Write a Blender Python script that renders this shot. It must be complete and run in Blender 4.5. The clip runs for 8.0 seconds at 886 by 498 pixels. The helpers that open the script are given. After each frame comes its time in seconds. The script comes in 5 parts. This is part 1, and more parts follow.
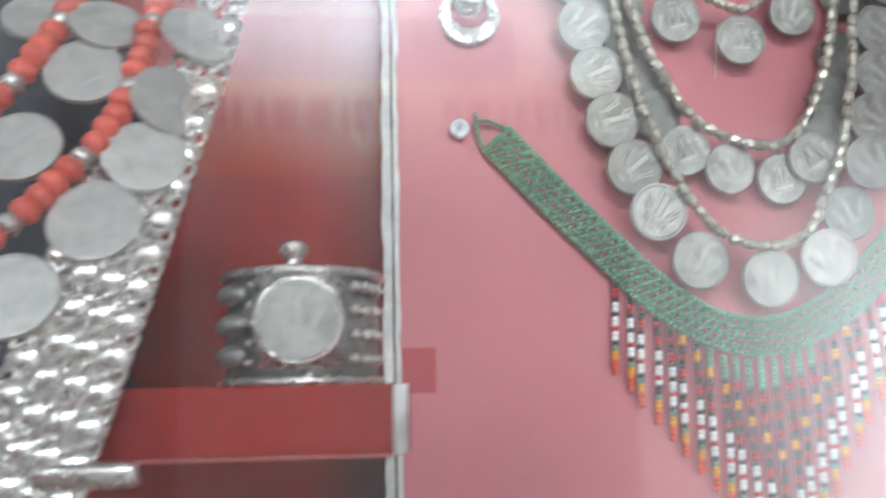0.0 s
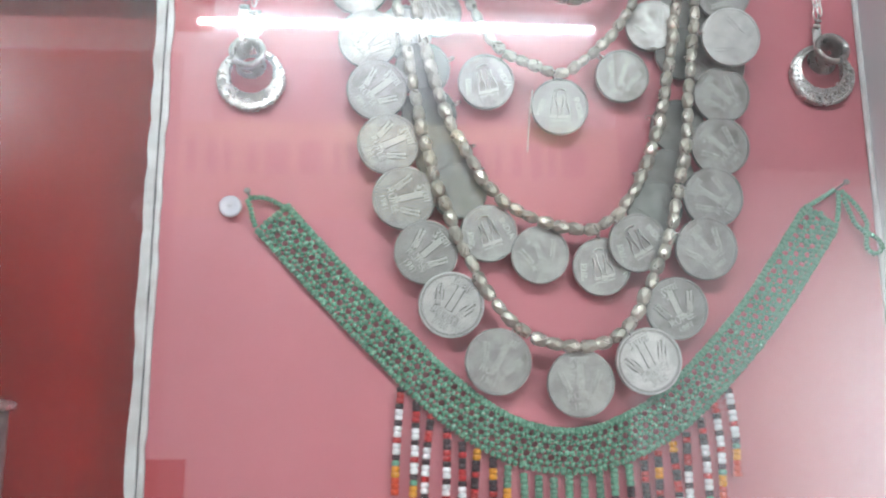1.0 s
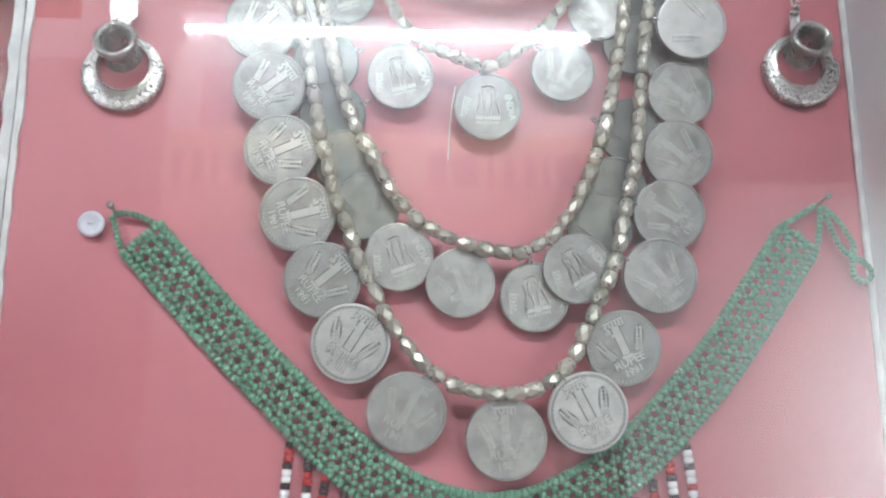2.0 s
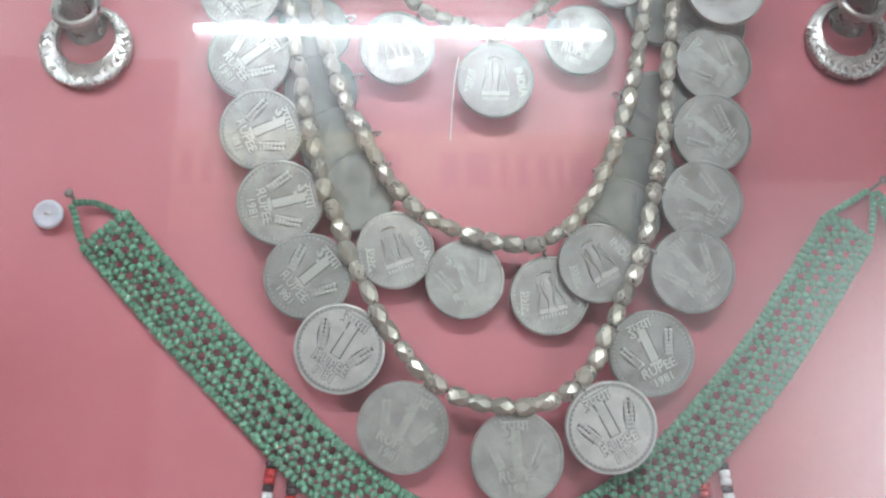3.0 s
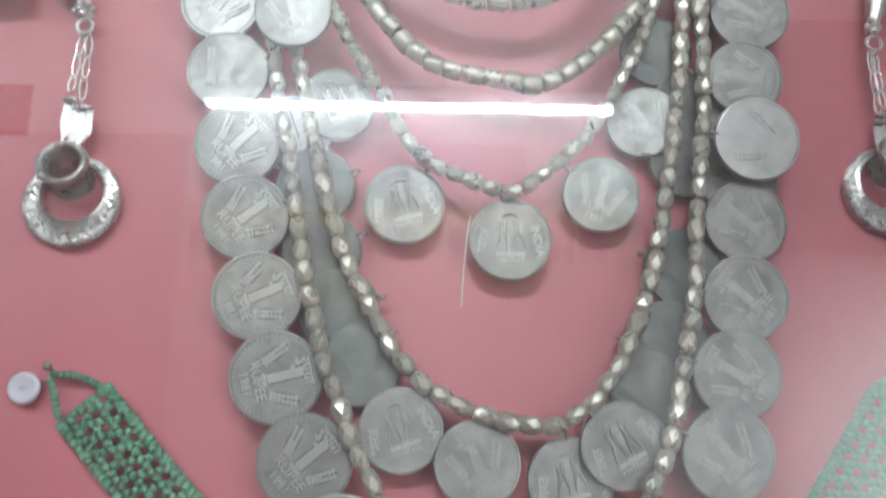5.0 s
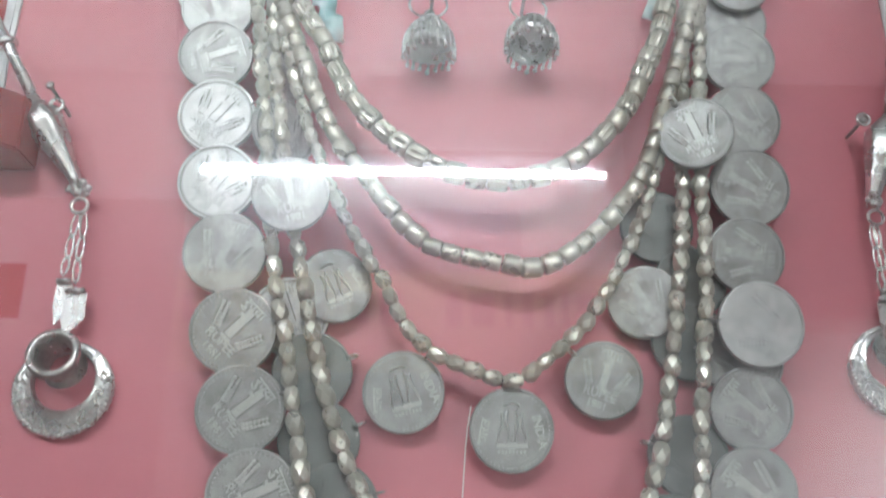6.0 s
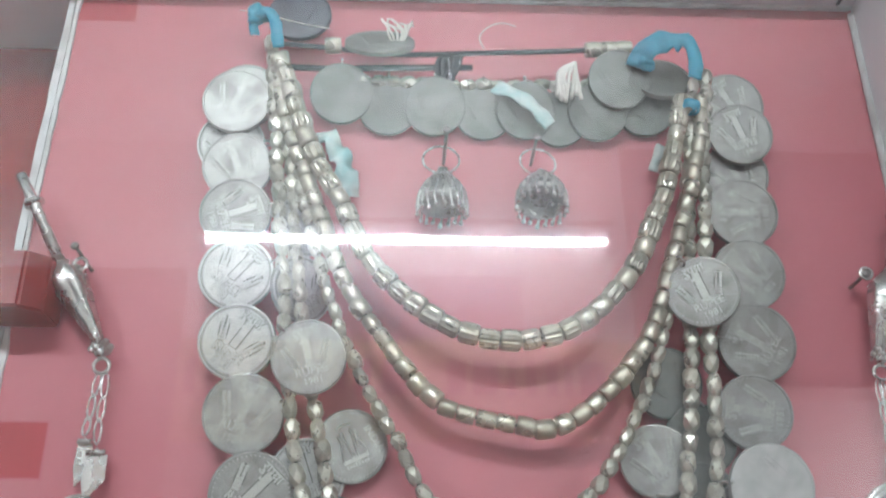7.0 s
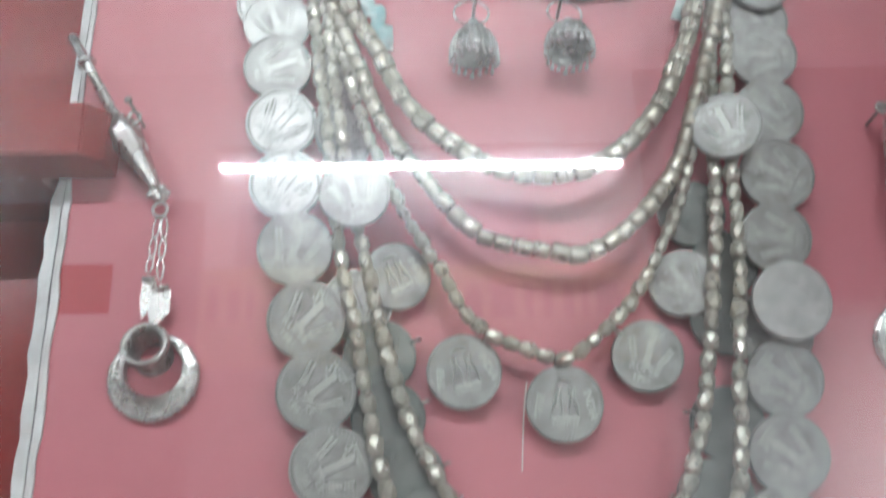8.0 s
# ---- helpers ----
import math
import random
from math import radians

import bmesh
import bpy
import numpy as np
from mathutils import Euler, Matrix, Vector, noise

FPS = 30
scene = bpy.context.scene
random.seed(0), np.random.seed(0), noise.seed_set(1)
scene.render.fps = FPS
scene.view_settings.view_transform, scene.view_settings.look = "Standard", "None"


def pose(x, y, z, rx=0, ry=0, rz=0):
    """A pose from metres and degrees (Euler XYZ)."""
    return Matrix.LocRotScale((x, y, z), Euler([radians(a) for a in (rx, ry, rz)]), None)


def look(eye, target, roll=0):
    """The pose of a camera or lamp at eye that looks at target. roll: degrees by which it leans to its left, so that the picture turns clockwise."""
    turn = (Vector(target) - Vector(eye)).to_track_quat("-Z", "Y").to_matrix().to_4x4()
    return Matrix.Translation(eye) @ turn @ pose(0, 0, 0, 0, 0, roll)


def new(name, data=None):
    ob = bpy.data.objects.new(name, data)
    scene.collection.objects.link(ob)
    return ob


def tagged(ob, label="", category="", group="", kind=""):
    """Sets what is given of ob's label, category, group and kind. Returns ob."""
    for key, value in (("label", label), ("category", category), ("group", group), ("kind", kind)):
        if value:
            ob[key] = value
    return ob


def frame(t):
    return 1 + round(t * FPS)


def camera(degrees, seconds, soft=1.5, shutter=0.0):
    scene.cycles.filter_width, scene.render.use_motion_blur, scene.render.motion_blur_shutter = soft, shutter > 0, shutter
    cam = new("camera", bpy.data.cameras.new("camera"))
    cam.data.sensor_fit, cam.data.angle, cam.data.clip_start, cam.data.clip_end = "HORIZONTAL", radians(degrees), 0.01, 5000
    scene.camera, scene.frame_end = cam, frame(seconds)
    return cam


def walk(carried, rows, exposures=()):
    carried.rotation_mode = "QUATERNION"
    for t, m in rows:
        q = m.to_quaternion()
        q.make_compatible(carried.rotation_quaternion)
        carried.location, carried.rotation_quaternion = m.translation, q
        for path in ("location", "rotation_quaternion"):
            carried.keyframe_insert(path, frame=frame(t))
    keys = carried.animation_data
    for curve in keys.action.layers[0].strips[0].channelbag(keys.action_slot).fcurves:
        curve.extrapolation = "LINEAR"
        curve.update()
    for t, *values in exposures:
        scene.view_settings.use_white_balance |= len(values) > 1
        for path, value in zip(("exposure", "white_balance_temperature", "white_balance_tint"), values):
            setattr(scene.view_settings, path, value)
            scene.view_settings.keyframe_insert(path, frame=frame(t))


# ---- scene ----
# ---------------------------------------------------------------- camera
cam = camera(52.0, 8.0, soft=2.0, shutter=0.4)
PATH = [
    (0, (-0.018, 0.088, 1.369), (0.171, 2.051, 1.706), -1.3),
    (0.5, (0.061, 0.105, 1.391), (0.182, 2.064, 1.779), -0.8),
    (1, (0.101, 0.13, 1.401), (0.223, 2.081, 1.823), -0.2),
    (1.5, (0.121, 0.159, 1.409), (0.233, 2.106, 1.853), 0.1),
    (1.7, (0.132, 0.172, 1.414), (0.249, 2.12, 1.855), 0.1),
    (2.8, (0.148, 0.222, 1.427), (0.235, 2.167, 1.886), -0.2),
    (3, (0.148, 0.228, 1.426), (0.23, 2.175, 1.874), 0.0),
    (3.5, (0.148, 0.244, 1.425), (0.242, 2.194, 1.86), 0.4),
    (4, (0.148, 0.249, 1.431), (0.221, 2.195, 1.884), 0.3),
    (4.2, (0.148, 0.249, 1.436), (0.22, 2.192, 1.903), 0.2),
    (5.3, (0.148, 0.24, 1.477), (0.204, 2.141, 2.096), 0.4),
    (5.5, (0.147, 0.239, 1.486), (0.212, 2.135, 2.12), 0.8),
    (6, (0.146, 0.234, 1.506), (0.218, 2.111, 2.193), 0.0),
    (6.5, (0.144, 0.222, 1.521), (0.206, 2.073, 2.276), 0.2),
    (7, (0.141, 0.215, 1.535), (0.209, 2.046, 2.337), -0.1),
    (7.3, (0.141, 0.209, 1.538), (0.182, 2.034, 2.355), -0.1),
    (7.5, (0.139, 0.209, 1.532), (0.186, 2.043, 2.328), -0.2),
    (8, (0.132, 0.211, 1.497), (0.172, 2.094, 2.17), -1.3),
]
walk(cam, [(t, look(eye, target, roll)) for t, eye, target, roll in PATH], [(0, 1.21), (1.5, 1.23), (4, 1.10), (5.5, 0.95), (7, 0.94), (8, 0.92)])

# ---------------------------------------------------------------- light
TUBE_LIGHT = 225.0          # fluorescent tubes
DOOR_LIGHT = 6.5           # daylight behind the open doorway
world = bpy.data.worlds.new("world")
world.use_nodes = True
world.node_tree.nodes["Background"].inputs[0].default_value = (0.75, 0.85, 1.0, 1)
world.node_tree.nodes["Background"].inputs[1].default_value = 0.8
scene.world = world

# ---------------------------------------------------------------- the plan
BOARD = 0.52                # front of the pale board
NICHE = 0.56                # front of the deep red panel beside it
GLASS = 0.315               # inner face of the pane
TOP = 1.782                 # underside of the case's top
EDGE_L, EDGE_R = 0.0, 0.325
WALL_Y = -2.12              # the wall opposite


# ---------------------------------------------------------------- materials
def material(name, color, rough=0.5, metal=0.0, spots=None, scale=60.0, amount=0.5, bump=0.0, bump_scale=300.0,
             rough_var=0.0, spec=0.5, vary=0.0, stretch=(1, 1, 1), coat=0.0):
    """A surface with two scales of variation: broad stains towards 'spots', and fine grain in bump and gloss."""
    m = bpy.data.materials.new(name)
    m.use_nodes = True
    nt = m.node_tree
    b = nt.nodes["Principled BSDF"]
    b.inputs["Metallic"].default_value = metal
    b.inputs["Roughness"].default_value = rough
    b.inputs["Specular IOR Level"].default_value = spec
    b.inputs["Coat Weight"].default_value = coat
    tc = nt.nodes.new("ShaderNodeTexCoord")
    mp = nt.nodes.new("ShaderNodeMapping")
    mp.inputs["Scale"].default_value = stretch
    nt.links.new(tc.outputs["Object"], mp.inputs["Vector"])
    info = nt.nodes.new("ShaderNodeObjectInfo")
    off = nt.nodes.new("ShaderNodeVectorMath")
    off.operation = "MULTIPLY_ADD"
    nt.links.new(info.outputs["Random"], off.inputs[0])
    off.inputs[1].default_value = (7.0, 3.0, 5.0)
    nt.links.new(mp.outputs["Vector"], off.inputs[2])
    n1 = nt.nodes.new("ShaderNodeTexNoise")
    n1.inputs["Scale"].default_value = scale
    n1.inputs["Detail"].default_value = 6
    n1.inputs["Roughness"].default_value = 0.6
    nt.links.new(off.outputs[0], n1.inputs["Vector"])
    ramp = nt.nodes.new("ShaderNodeMapRange")
    ramp.inputs["From Min"].default_value = 0.35
    ramp.inputs["From Max"].default_value = 0.7
    ramp.inputs["To Max"].default_value = amount
    nt.links.new(n1.outputs["Fac"], ramp.inputs["Value"])
    mix = nt.nodes.new("ShaderNodeMix")
    mix.data_type = "RGBA"
    mix.inputs["A"].default_value = (*color, 1)
    mix.inputs["B"].default_value = (*(spots or [c * 0.6 for c in color]), 1)
    nt.links.new(ramp.outputs["Result"], mix.inputs["Factor"])
    out = mix.outputs["Result"]
    if vary:
        hsv = nt.nodes.new("ShaderNodeHueSaturation")
        vr = nt.nodes.new("ShaderNodeMapRange")
        vr.inputs["To Min"].default_value = 1 - vary
        vr.inputs["To Max"].default_value = 1 + vary
        nt.links.new(info.outputs["Random"], vr.inputs["Value"])
        nt.links.new(vr.outputs["Result"], hsv.inputs["Value"])
        nt.links.new(out, hsv.inputs["Color"])
        out = hsv.outputs["Color"]
    nt.links.new(out, b.inputs["Base Color"])
    n2 = nt.nodes.new("ShaderNodeTexNoise")
    n2.inputs["Scale"].default_value = bump_scale
    n2.inputs["Detail"].default_value = 4
    nt.links.new(off.outputs[0], n2.inputs["Vector"])
    if bump:
        bp = nt.nodes.new("ShaderNodeBump")
        bp.inputs["Strength"].default_value = 1.0
        bp.inputs["Distance"].default_value = bump
        nt.links.new(n2.outputs["Fac"], bp.inputs["Height"])
        nt.links.new(bp.outputs["Normal"], b.inputs["Normal"])
    if rough_var:
        rr = nt.nodes.new("ShaderNodeMapRange")
        rr.inputs["From Min"].default_value, rr.inputs["From Max"].default_value = 0.3, 0.7
        rr.inputs["To Min"].default_value, rr.inputs["To Max"].default_value = rough - rough_var, rough + rough_var
        nt.links.new(n1.outputs["Fac"], rr.inputs["Value"])
        nt.links.new(rr.outputs["Result"], b.inputs["Roughness"])
    return m


def emitter(name, color, strength):
    m = bpy.data.materials.new(name)
    m.use_nodes = True
    nt = m.node_tree
    nt.nodes.remove(nt.nodes["Principled BSDF"])
    e = nt.nodes.new("ShaderNodeEmission")
    e.inputs[0].default_value, e.inputs[1].default_value = (*color, 1), strength
    nt.links.new(e.outputs[0], nt.nodes["Material Output"].inputs["Surface"])
    return m


def pane_glass():
    """Clear pane: lets light straight through, and mirrors the room by Fresnel, with faint dust."""
    m = bpy.data.materials.new("pane_glass")
    m.use_nodes = True
    nt = m.node_tree
    nt.nodes.remove(nt.nodes["Principled BSDF"])
    fr = nt.nodes.new("ShaderNodeFresnel")
    fr.inputs[0].default_value = 1.8
    tr = nt.nodes.new("ShaderNodeBsdfTransparent")
    tr.inputs[0].default_value = (0.985, 0.99, 0.985, 1)
    gl = nt.nodes.new("ShaderNodeBsdfGlossy")
    gl.inputs["Roughness"].default_value = 0.024
    gl2 = nt.nodes.new("ShaderNodeBsdfGlossy")      # rough second lobe: imitates the glow round the mirrored tube
    gl2.inputs["Roughness"].default_value = 0.24
    gmix = nt.nodes.new("ShaderNodeMixShader")
    gmix.inputs[0].default_value = 0.17
    nt.links.new(gl.outputs[0], gmix.inputs[1])
    nt.links.new(gl2.outputs[0], gmix.inputs[2])
    mx = nt.nodes.new("ShaderNodeMixShader")
    nt.links.new(fr.outputs[0], mx.inputs[0])
    nt.links.new(tr.outputs[0], mx.inputs[1])
    nt.links.new(gmix.outputs[0], mx.inputs[2])
    # the thin film of dust and finger marks
    tc = nt.nodes.new("ShaderNodeTexCoord")
    n = nt.nodes.new("ShaderNodeTexNoise")
    n.inputs["Scale"].default_value, n.inputs["Detail"].default_value = 9.0, 7
    nt.links.new(tc.outputs["Object"], n.inputs["Vector"])
    mr = nt.nodes.new("ShaderNodeMapRange")
    mr.inputs["From Min"].default_value, mr.inputs["From Max"].default_value = 0.35, 0.75
    mr.inputs["To Min"].default_value, mr.inputs["To Max"].default_value = 0.008, 0.035
    nt.links.new(n.outputs["Fac"], mr.inputs["Value"])
    df = nt.nodes.new("ShaderNodeBsdfDiffuse")
    df.inputs[0].default_value = (0.8, 0.8, 0.8, 1)
    mx2 = nt.nodes.new("ShaderNodeMixShader")
    nt.links.new(mr.outputs["Result"], mx2.inputs[0])
    nt.links.new(mx.outputs[0], mx2.inputs[1])
    nt.links.new(df.outputs[0], mx2.inputs[2])
    nt.links.new(mx2.outputs[0], nt.nodes["Material Output"].inputs["Surface"])
    return m


def board_paint():
    """Faded red laminate: pale where it was bare, still deep red where exhibits once hung."""
    m = material("faded_red_laminate", (0.54, 0.160, 0.184), 0.45, spots=(0.475, 0.128, 0.150), scale=9, amount=0.8,
                 bump=0.00004, bump_scale=500, rough_var=0.06)
    nt = m.node_tree
    b = nt.nodes["Principled BSDF"]
    src = b.inputs["Base Color"].links[0].from_socket
    pos = nt.nodes.new("ShaderNodeNewGeometry")
    sep = nt.nodes.new("ShaderNodeSeparateXYZ")
    nt.links.new(pos.outputs["Position"], sep.inputs[0])

    def calc(op, a, c):
        n = nt.nodes.new("ShaderNodeMath")
        n.operation = op
        n.use_clamp = op == "SUBTRACT_CLAMPED"
        for i, v in enumerate((a, c)):
            if isinstance(v, (int, float)):
                n.inputs[i].default_value = v
            else:
                nt.links.new(v, n.inputs[i])
        return n.outputs[0]

    total = None
    for x, z, hw, hh in ((0.0085, 1.385, 0.0110, 0.0112), (0.0105, 1.5945, 0.0108, 0.0098), (0.016, 1.773, 0.012, 0.006)):
        dx = calc("SUBTRACT", hw, calc("ABSOLUTE", calc("SUBTRACT", sep.outputs["X"], x), 0))
        dz = calc("SUBTRACT", hh, calc("ABSOLUTE", calc("SUBTRACT", sep.outputs["Z"], z), 0))
        inside = calc("MULTIPLY", calc("MINIMUM", dx, dz), 900.0)
        inside = calc("MINIMUM", calc("MAXIMUM", inside, 0.0), 1.0)
        total = inside if total is None else calc("MAXIMUM", total, inside)
    total = calc("MULTIPLY", total, 0.85)
    mix = nt.nodes.new("ShaderNodeMix")
    mix.data_type = "RGBA"
    mix.inputs["B"].default_value = (0.40, 0.022, 0.028, 1)
    nt.links.new(total, mix.inputs["Factor"])
    nt.links.new(src, mix.inputs["A"])
    nt.links.new(mix.outputs["Result"], b.inputs["Base Color"])
    return m


M_BOARD = board_paint()
M_RED = material("deep_red_lacquer", (0.27, 0.013, 0.010), 0.22, spots=(0.22, 0.012, 0.012), scale=14, amount=0.8,
                 bump=0.00012, bump_scale=40, rough_var=0.08, stretch=(1.5, 1.5, 0.5), spec=0.32)
M_WHITE = material("white_laminate", (0.82, 0.84, 0.85), 0.4, spots=(0.62, 0.64, 0.66), scale=8, amount=0.7, bump=0.00004)
M_TRIM = material("chipped_white_paint", (0.74, 0.75, 0.73), 0.5, spots=(0.42, 0.40, 0.38), scale=90, amount=0.8,
                  bump=0.0002, bump_scale=160)
M_DARK = material("dark_gap", (0.03, 0.028, 0.03), 0.8)
# dark tones for coin creases: grime, with crease shade put into the colour
M_COIN_GRIME_SHADE = material("coin_grime_and_shade", (0.17, 0.17, 0.155), 0.6, 0.3)
M_COIN_FAINT = material("faint_coin_grime_and_shade", (0.29, 0.29, 0.27), 0.55, 0.4)
# relief lighter than the field: highlights painted in for contrast
M_COIN_RELIEF = material("cupronickel_lit_relief", (0.50, 0.50, 0.47), 0.40, 0.6, spots=(0.42, 0.42, 0.39), scale=200, amount=0.7, vary=0.08)
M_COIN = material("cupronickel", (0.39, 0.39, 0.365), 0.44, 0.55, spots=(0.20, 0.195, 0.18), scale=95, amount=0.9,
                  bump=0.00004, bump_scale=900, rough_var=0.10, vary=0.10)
# weaker painted highlights for the relief of worn coins
M_COIN_SOFT = material("cupronickel_soft_lit_relief", (0.46, 0.46, 0.43), 0.40, 0.6, spots=(0.30, 0.30, 0.28), scale=300, amount=0.8)
# lighter coin metal; on the collar it stands in for caught light
M_COIN_BRIGHT = material("cupronickel_bright", (0.54, 0.54, 0.515), 0.42, 0.62, spots=(0.30, 0.30, 0.28), scale=150,
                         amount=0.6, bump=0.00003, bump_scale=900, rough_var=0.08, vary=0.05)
# darker copy of the coin metal: greenish tone plus shade put into the colour
M_COIN_SHADED = material("shaded_greenish_coin", (0.235, 0.245, 0.225), 0.48, 0.5, spots=(0.13, 0.135, 0.125), scale=90, amount=0.9,
                       bump=0.00004, bump_scale=900, vary=0.12)
M_COIN_DARK = material("tarnished_coin", (0.09, 0.095, 0.12), 0.5, 0.4, spots=(0.05, 0.05, 0.065), scale=120, amount=0.8,
                       bump=0.00003, bump_scale=800)
M_BEAD = material("white_metal_bead", (0.58, 0.57, 0.49), 0.32, 0.66, spots=(0.36, 0.35, 0.28), scale=220, amount=0.8,
                  bump=0.00008, bump_scale=500, rough_var=0.10, vary=0.16)
M_BRASS = material("pale_brass_bead", (0.52, 0.50, 0.42), 0.31, 0.68, spots=(0.34, 0.31, 0.23), scale=200, amount=0.8,
                   bump=0.00008, bump_scale=450, rough_var=0.10, vary=0.15)
M_SILVER = material("old_silver", (0.70, 0.69, 0.66), 0.27, 0.88, spots=(0.36, 0.35, 0.32), scale=150, amount=0.75,
                    bump=0.00008, bump_scale=600, rough_var=0.10)
M_SILVER_MID = material("dull_silver", (0.50, 0.49, 0.46), 0.30, 0.85, spots=(0.24, 0.23, 0.21), scale=220, amount=0.8,
                        bump=0.00012, bump_scale=700, rough_var=0.08)
M_SILVER_DARK = material("blackened_silver", (0.40, 0.40, 0.38), 0.40, 0.7, spots=(0.12, 0.12, 0.12), scale=180,
                         amount=0.8, bump=0.0001, bump_scale=500)
M_STEEL = material("nail_steel", (0.32, 0.30, 0.29), 0.45, 0.8, spots=(0.16, 0.12, 0.10), scale=300, amount=0.7)
M_CORD = material("black_cord", (0.035, 0.04, 0.05), 0.85, bump=0.0002, bump_scale=900)
M_GREEN = material("green_glass_bead", (0.15, 0.35, 0.23), 0.16, spots=(0.085, 0.23, 0.15), scale=150, amount=0.6, vary=0.22, spec=0.9)
M_RED_BEAD = material("red_glass_bead", (0.50, 0.03, 0.03), 0.22, vary=0.1)
M_BLACK_BEAD = material("black_glass_bead", (0.05, 0.027, 0.032), 0.2)
M_WHITE_BEAD = material("white_glass_bead", (0.88, 0.88, 0.88), 0.2, spots=(0.8, 0.8, 0.8))
M_ORANGE_BEAD = material("orange_glass_bead", (0.80, 0.36, 0.03), 0.22, spots=(0.7, 0.25, 0.02))
M_SCARLET_BEAD = material("scarlet_glass_bead", (0.75, 0.09, 0.03), 0.22)
M_BUTTON = material("white_plastic_button", (0.62, 0.62, 0.68), 0.3, spots=(0.66, 0.67, 0.72), amount=0.4)
M_BLUE = material("turquoise_cloth", (0.04, 0.33, 0.46), 0.9, spots=(0.03, 0.22, 0.33), scale=300, amount=0.8,
                  bump=0.0004, bump_scale=700)
M_PAPER = material("stained_tape", (0.70, 0.72, 0.66), 0.7, spots=(0.16, 0.46, 0.48), scale=55, amount=1.0, bump=0.0002)
M_THREAD = material("cotton_thread", (0.66, 0.63, 0.57), 0.9, spots=(0.5, 0.46, 0.4), bump=0.0002, bump_scale=900)
M_CORAL = material("coral_bead", (0.66, 0.13, 0.09), 0.35, spots=(0.52, 0.07, 0.05), scale=120, amount=0.8, vary=0.15)
M_BUST = material("slate_cloth_bust", (0.045, 0.06, 0.075), 0.9, bump=0.0004, bump_scale=700)
M_WALL = material("white_wall_paint", (0.82, 0.82, 0.80), 0.8, spots=(0.75, 0.75, 0.72), scale=2.5, amount=0.8, bump=0.0004, bump_scale=90)
M_PANEL = material("pale_panel_paint", (0.42, 0.41, 0.40), 0.6, spots=(0.34, 0.33, 0.32), scale=2.0, amount=0.8)
M_FLOOR = material("grey_stone_floor", (0.50, 0.49, 0.47), 0.4, spots=(0.42, 0.41, 0.39), scale=3, amount=0.8)
M_FASCIA = material("cream_sign_board", (0.72, 0.52, 0.27), 0.5, spots=(0.62, 0.44, 0.22), scale=5, amount=0.6)
M_NOTICE = material("weathered_lavender_panel", (0.36, 0.33, 0.38), 0.6, spots=(0.22, 0.19, 0.24), scale=16, amount=0.9)
M_LETTER = material("maroon_sign_paint", (0.17, 0.03, 0.03), 0.5)
M_PALE_EDGE = material("pale_red_edge", (0.46, 0.13, 0.11), 0.4, spots=(0.30, 0.04, 0.035), scale=60, amount=0.8)
M_WOOD = material("brown_cabinet_wood", (0.13, 0.055, 0.035), 0.4, spots=(0.08, 0.03, 0.02), scale=12, amount=0.8, stretch=(1, 1, 0.15))
M_GLASS = pane_glass()
M_TUBE = emitter("lit_fluorescent_tube", (0.87, 0.96, 1.05), TUBE_LIGHT)
M_DAY = emitter("daylight_ramp_glow", (0.90, 0.96, 1.0), DOOR_LIGHT)
nt = M_DAY.node_tree
geo, sep, ramp = nt.nodes.new("ShaderNodeNewGeometry"), nt.nodes.new("ShaderNodeSeparateXYZ"), nt.nodes.new("ShaderNodeMapRange")
ramp.interpolation_type = "SMOOTHSTEP"
# glow grows with x, so the mirrored veil starts softly
ramp.inputs["From Min"].default_value, ramp.inputs["From Max"].default_value = 1.45, 3.6
ramp.inputs["To Min"].default_value, ramp.inputs["To Max"].default_value = 0.65, DOOR_LIGHT
nt.links.new(geo.outputs["Position"], sep.inputs[0])
nt.links.new(sep.outputs["X"], ramp.inputs["Value"])
fade = nt.nodes.new("ShaderNodeMapRange")       # glow fades upward too, shaping the veil mirrored in the pane
fade.interpolation_type = "SMOOTHSTEP"
fade.inputs["From Min"].default_value, fade.inputs["From Max"].default_value = 1.5, 3.1
fade.inputs["To Min"].default_value, fade.inputs["To Max"].default_value = 1.0, 0.05
nt.links.new(sep.outputs["Z"], fade.inputs["Value"])
times = nt.nodes.new("ShaderNodeMath")
times.operation = "MULTIPLY"
nt.links.new(ramp.outputs["Result"], times.inputs[0])
nt.links.new(fade.outputs["Result"], times.inputs[1])
nt.links.new(times.outputs[0], nt.nodes["Emission"].inputs["Strength"])
M_BATTEN = material("white_enamel", (0.75, 0.76, 0.77), 0.35)


# ---------------------------------------------------------------- mesh helpers
def finish(bm, mats, smooth=True, name="mesh"):
    me = bpy.data.meshes.new(name)
    bm.to_mesh(me)
    bm.free()
    for m in mats if isinstance(mats, (list, tuple)) else [mats]:
        me.materials.append(m)
    me.polygons.foreach_set("use_smooth", [smooth] * len(me.polygons))
    me.update()
    return me


def thing(name, where=(0, 0, 0), label="", category="", group="", kind=""):
    ob = new(name)
    ob.empty_display_size = 0.01
    ob.location = where
    return tagged(ob, label, category, group, kind)


def part(name, bm, mats, parent=None, label="", smooth=True):
    """Links a bmesh, built in world coordinates, as one mesh under its thing or part."""
    ob = new(name, finish(bm, mats, smooth, name))
    if parent:
        ob.parent = parent
        base = parent.matrix_basis
        if parent.parent:
            base = parent.parent.matrix_basis @ parent.matrix_basis
        ob.matrix_basis = base.inverted()
    return tagged(ob, label)


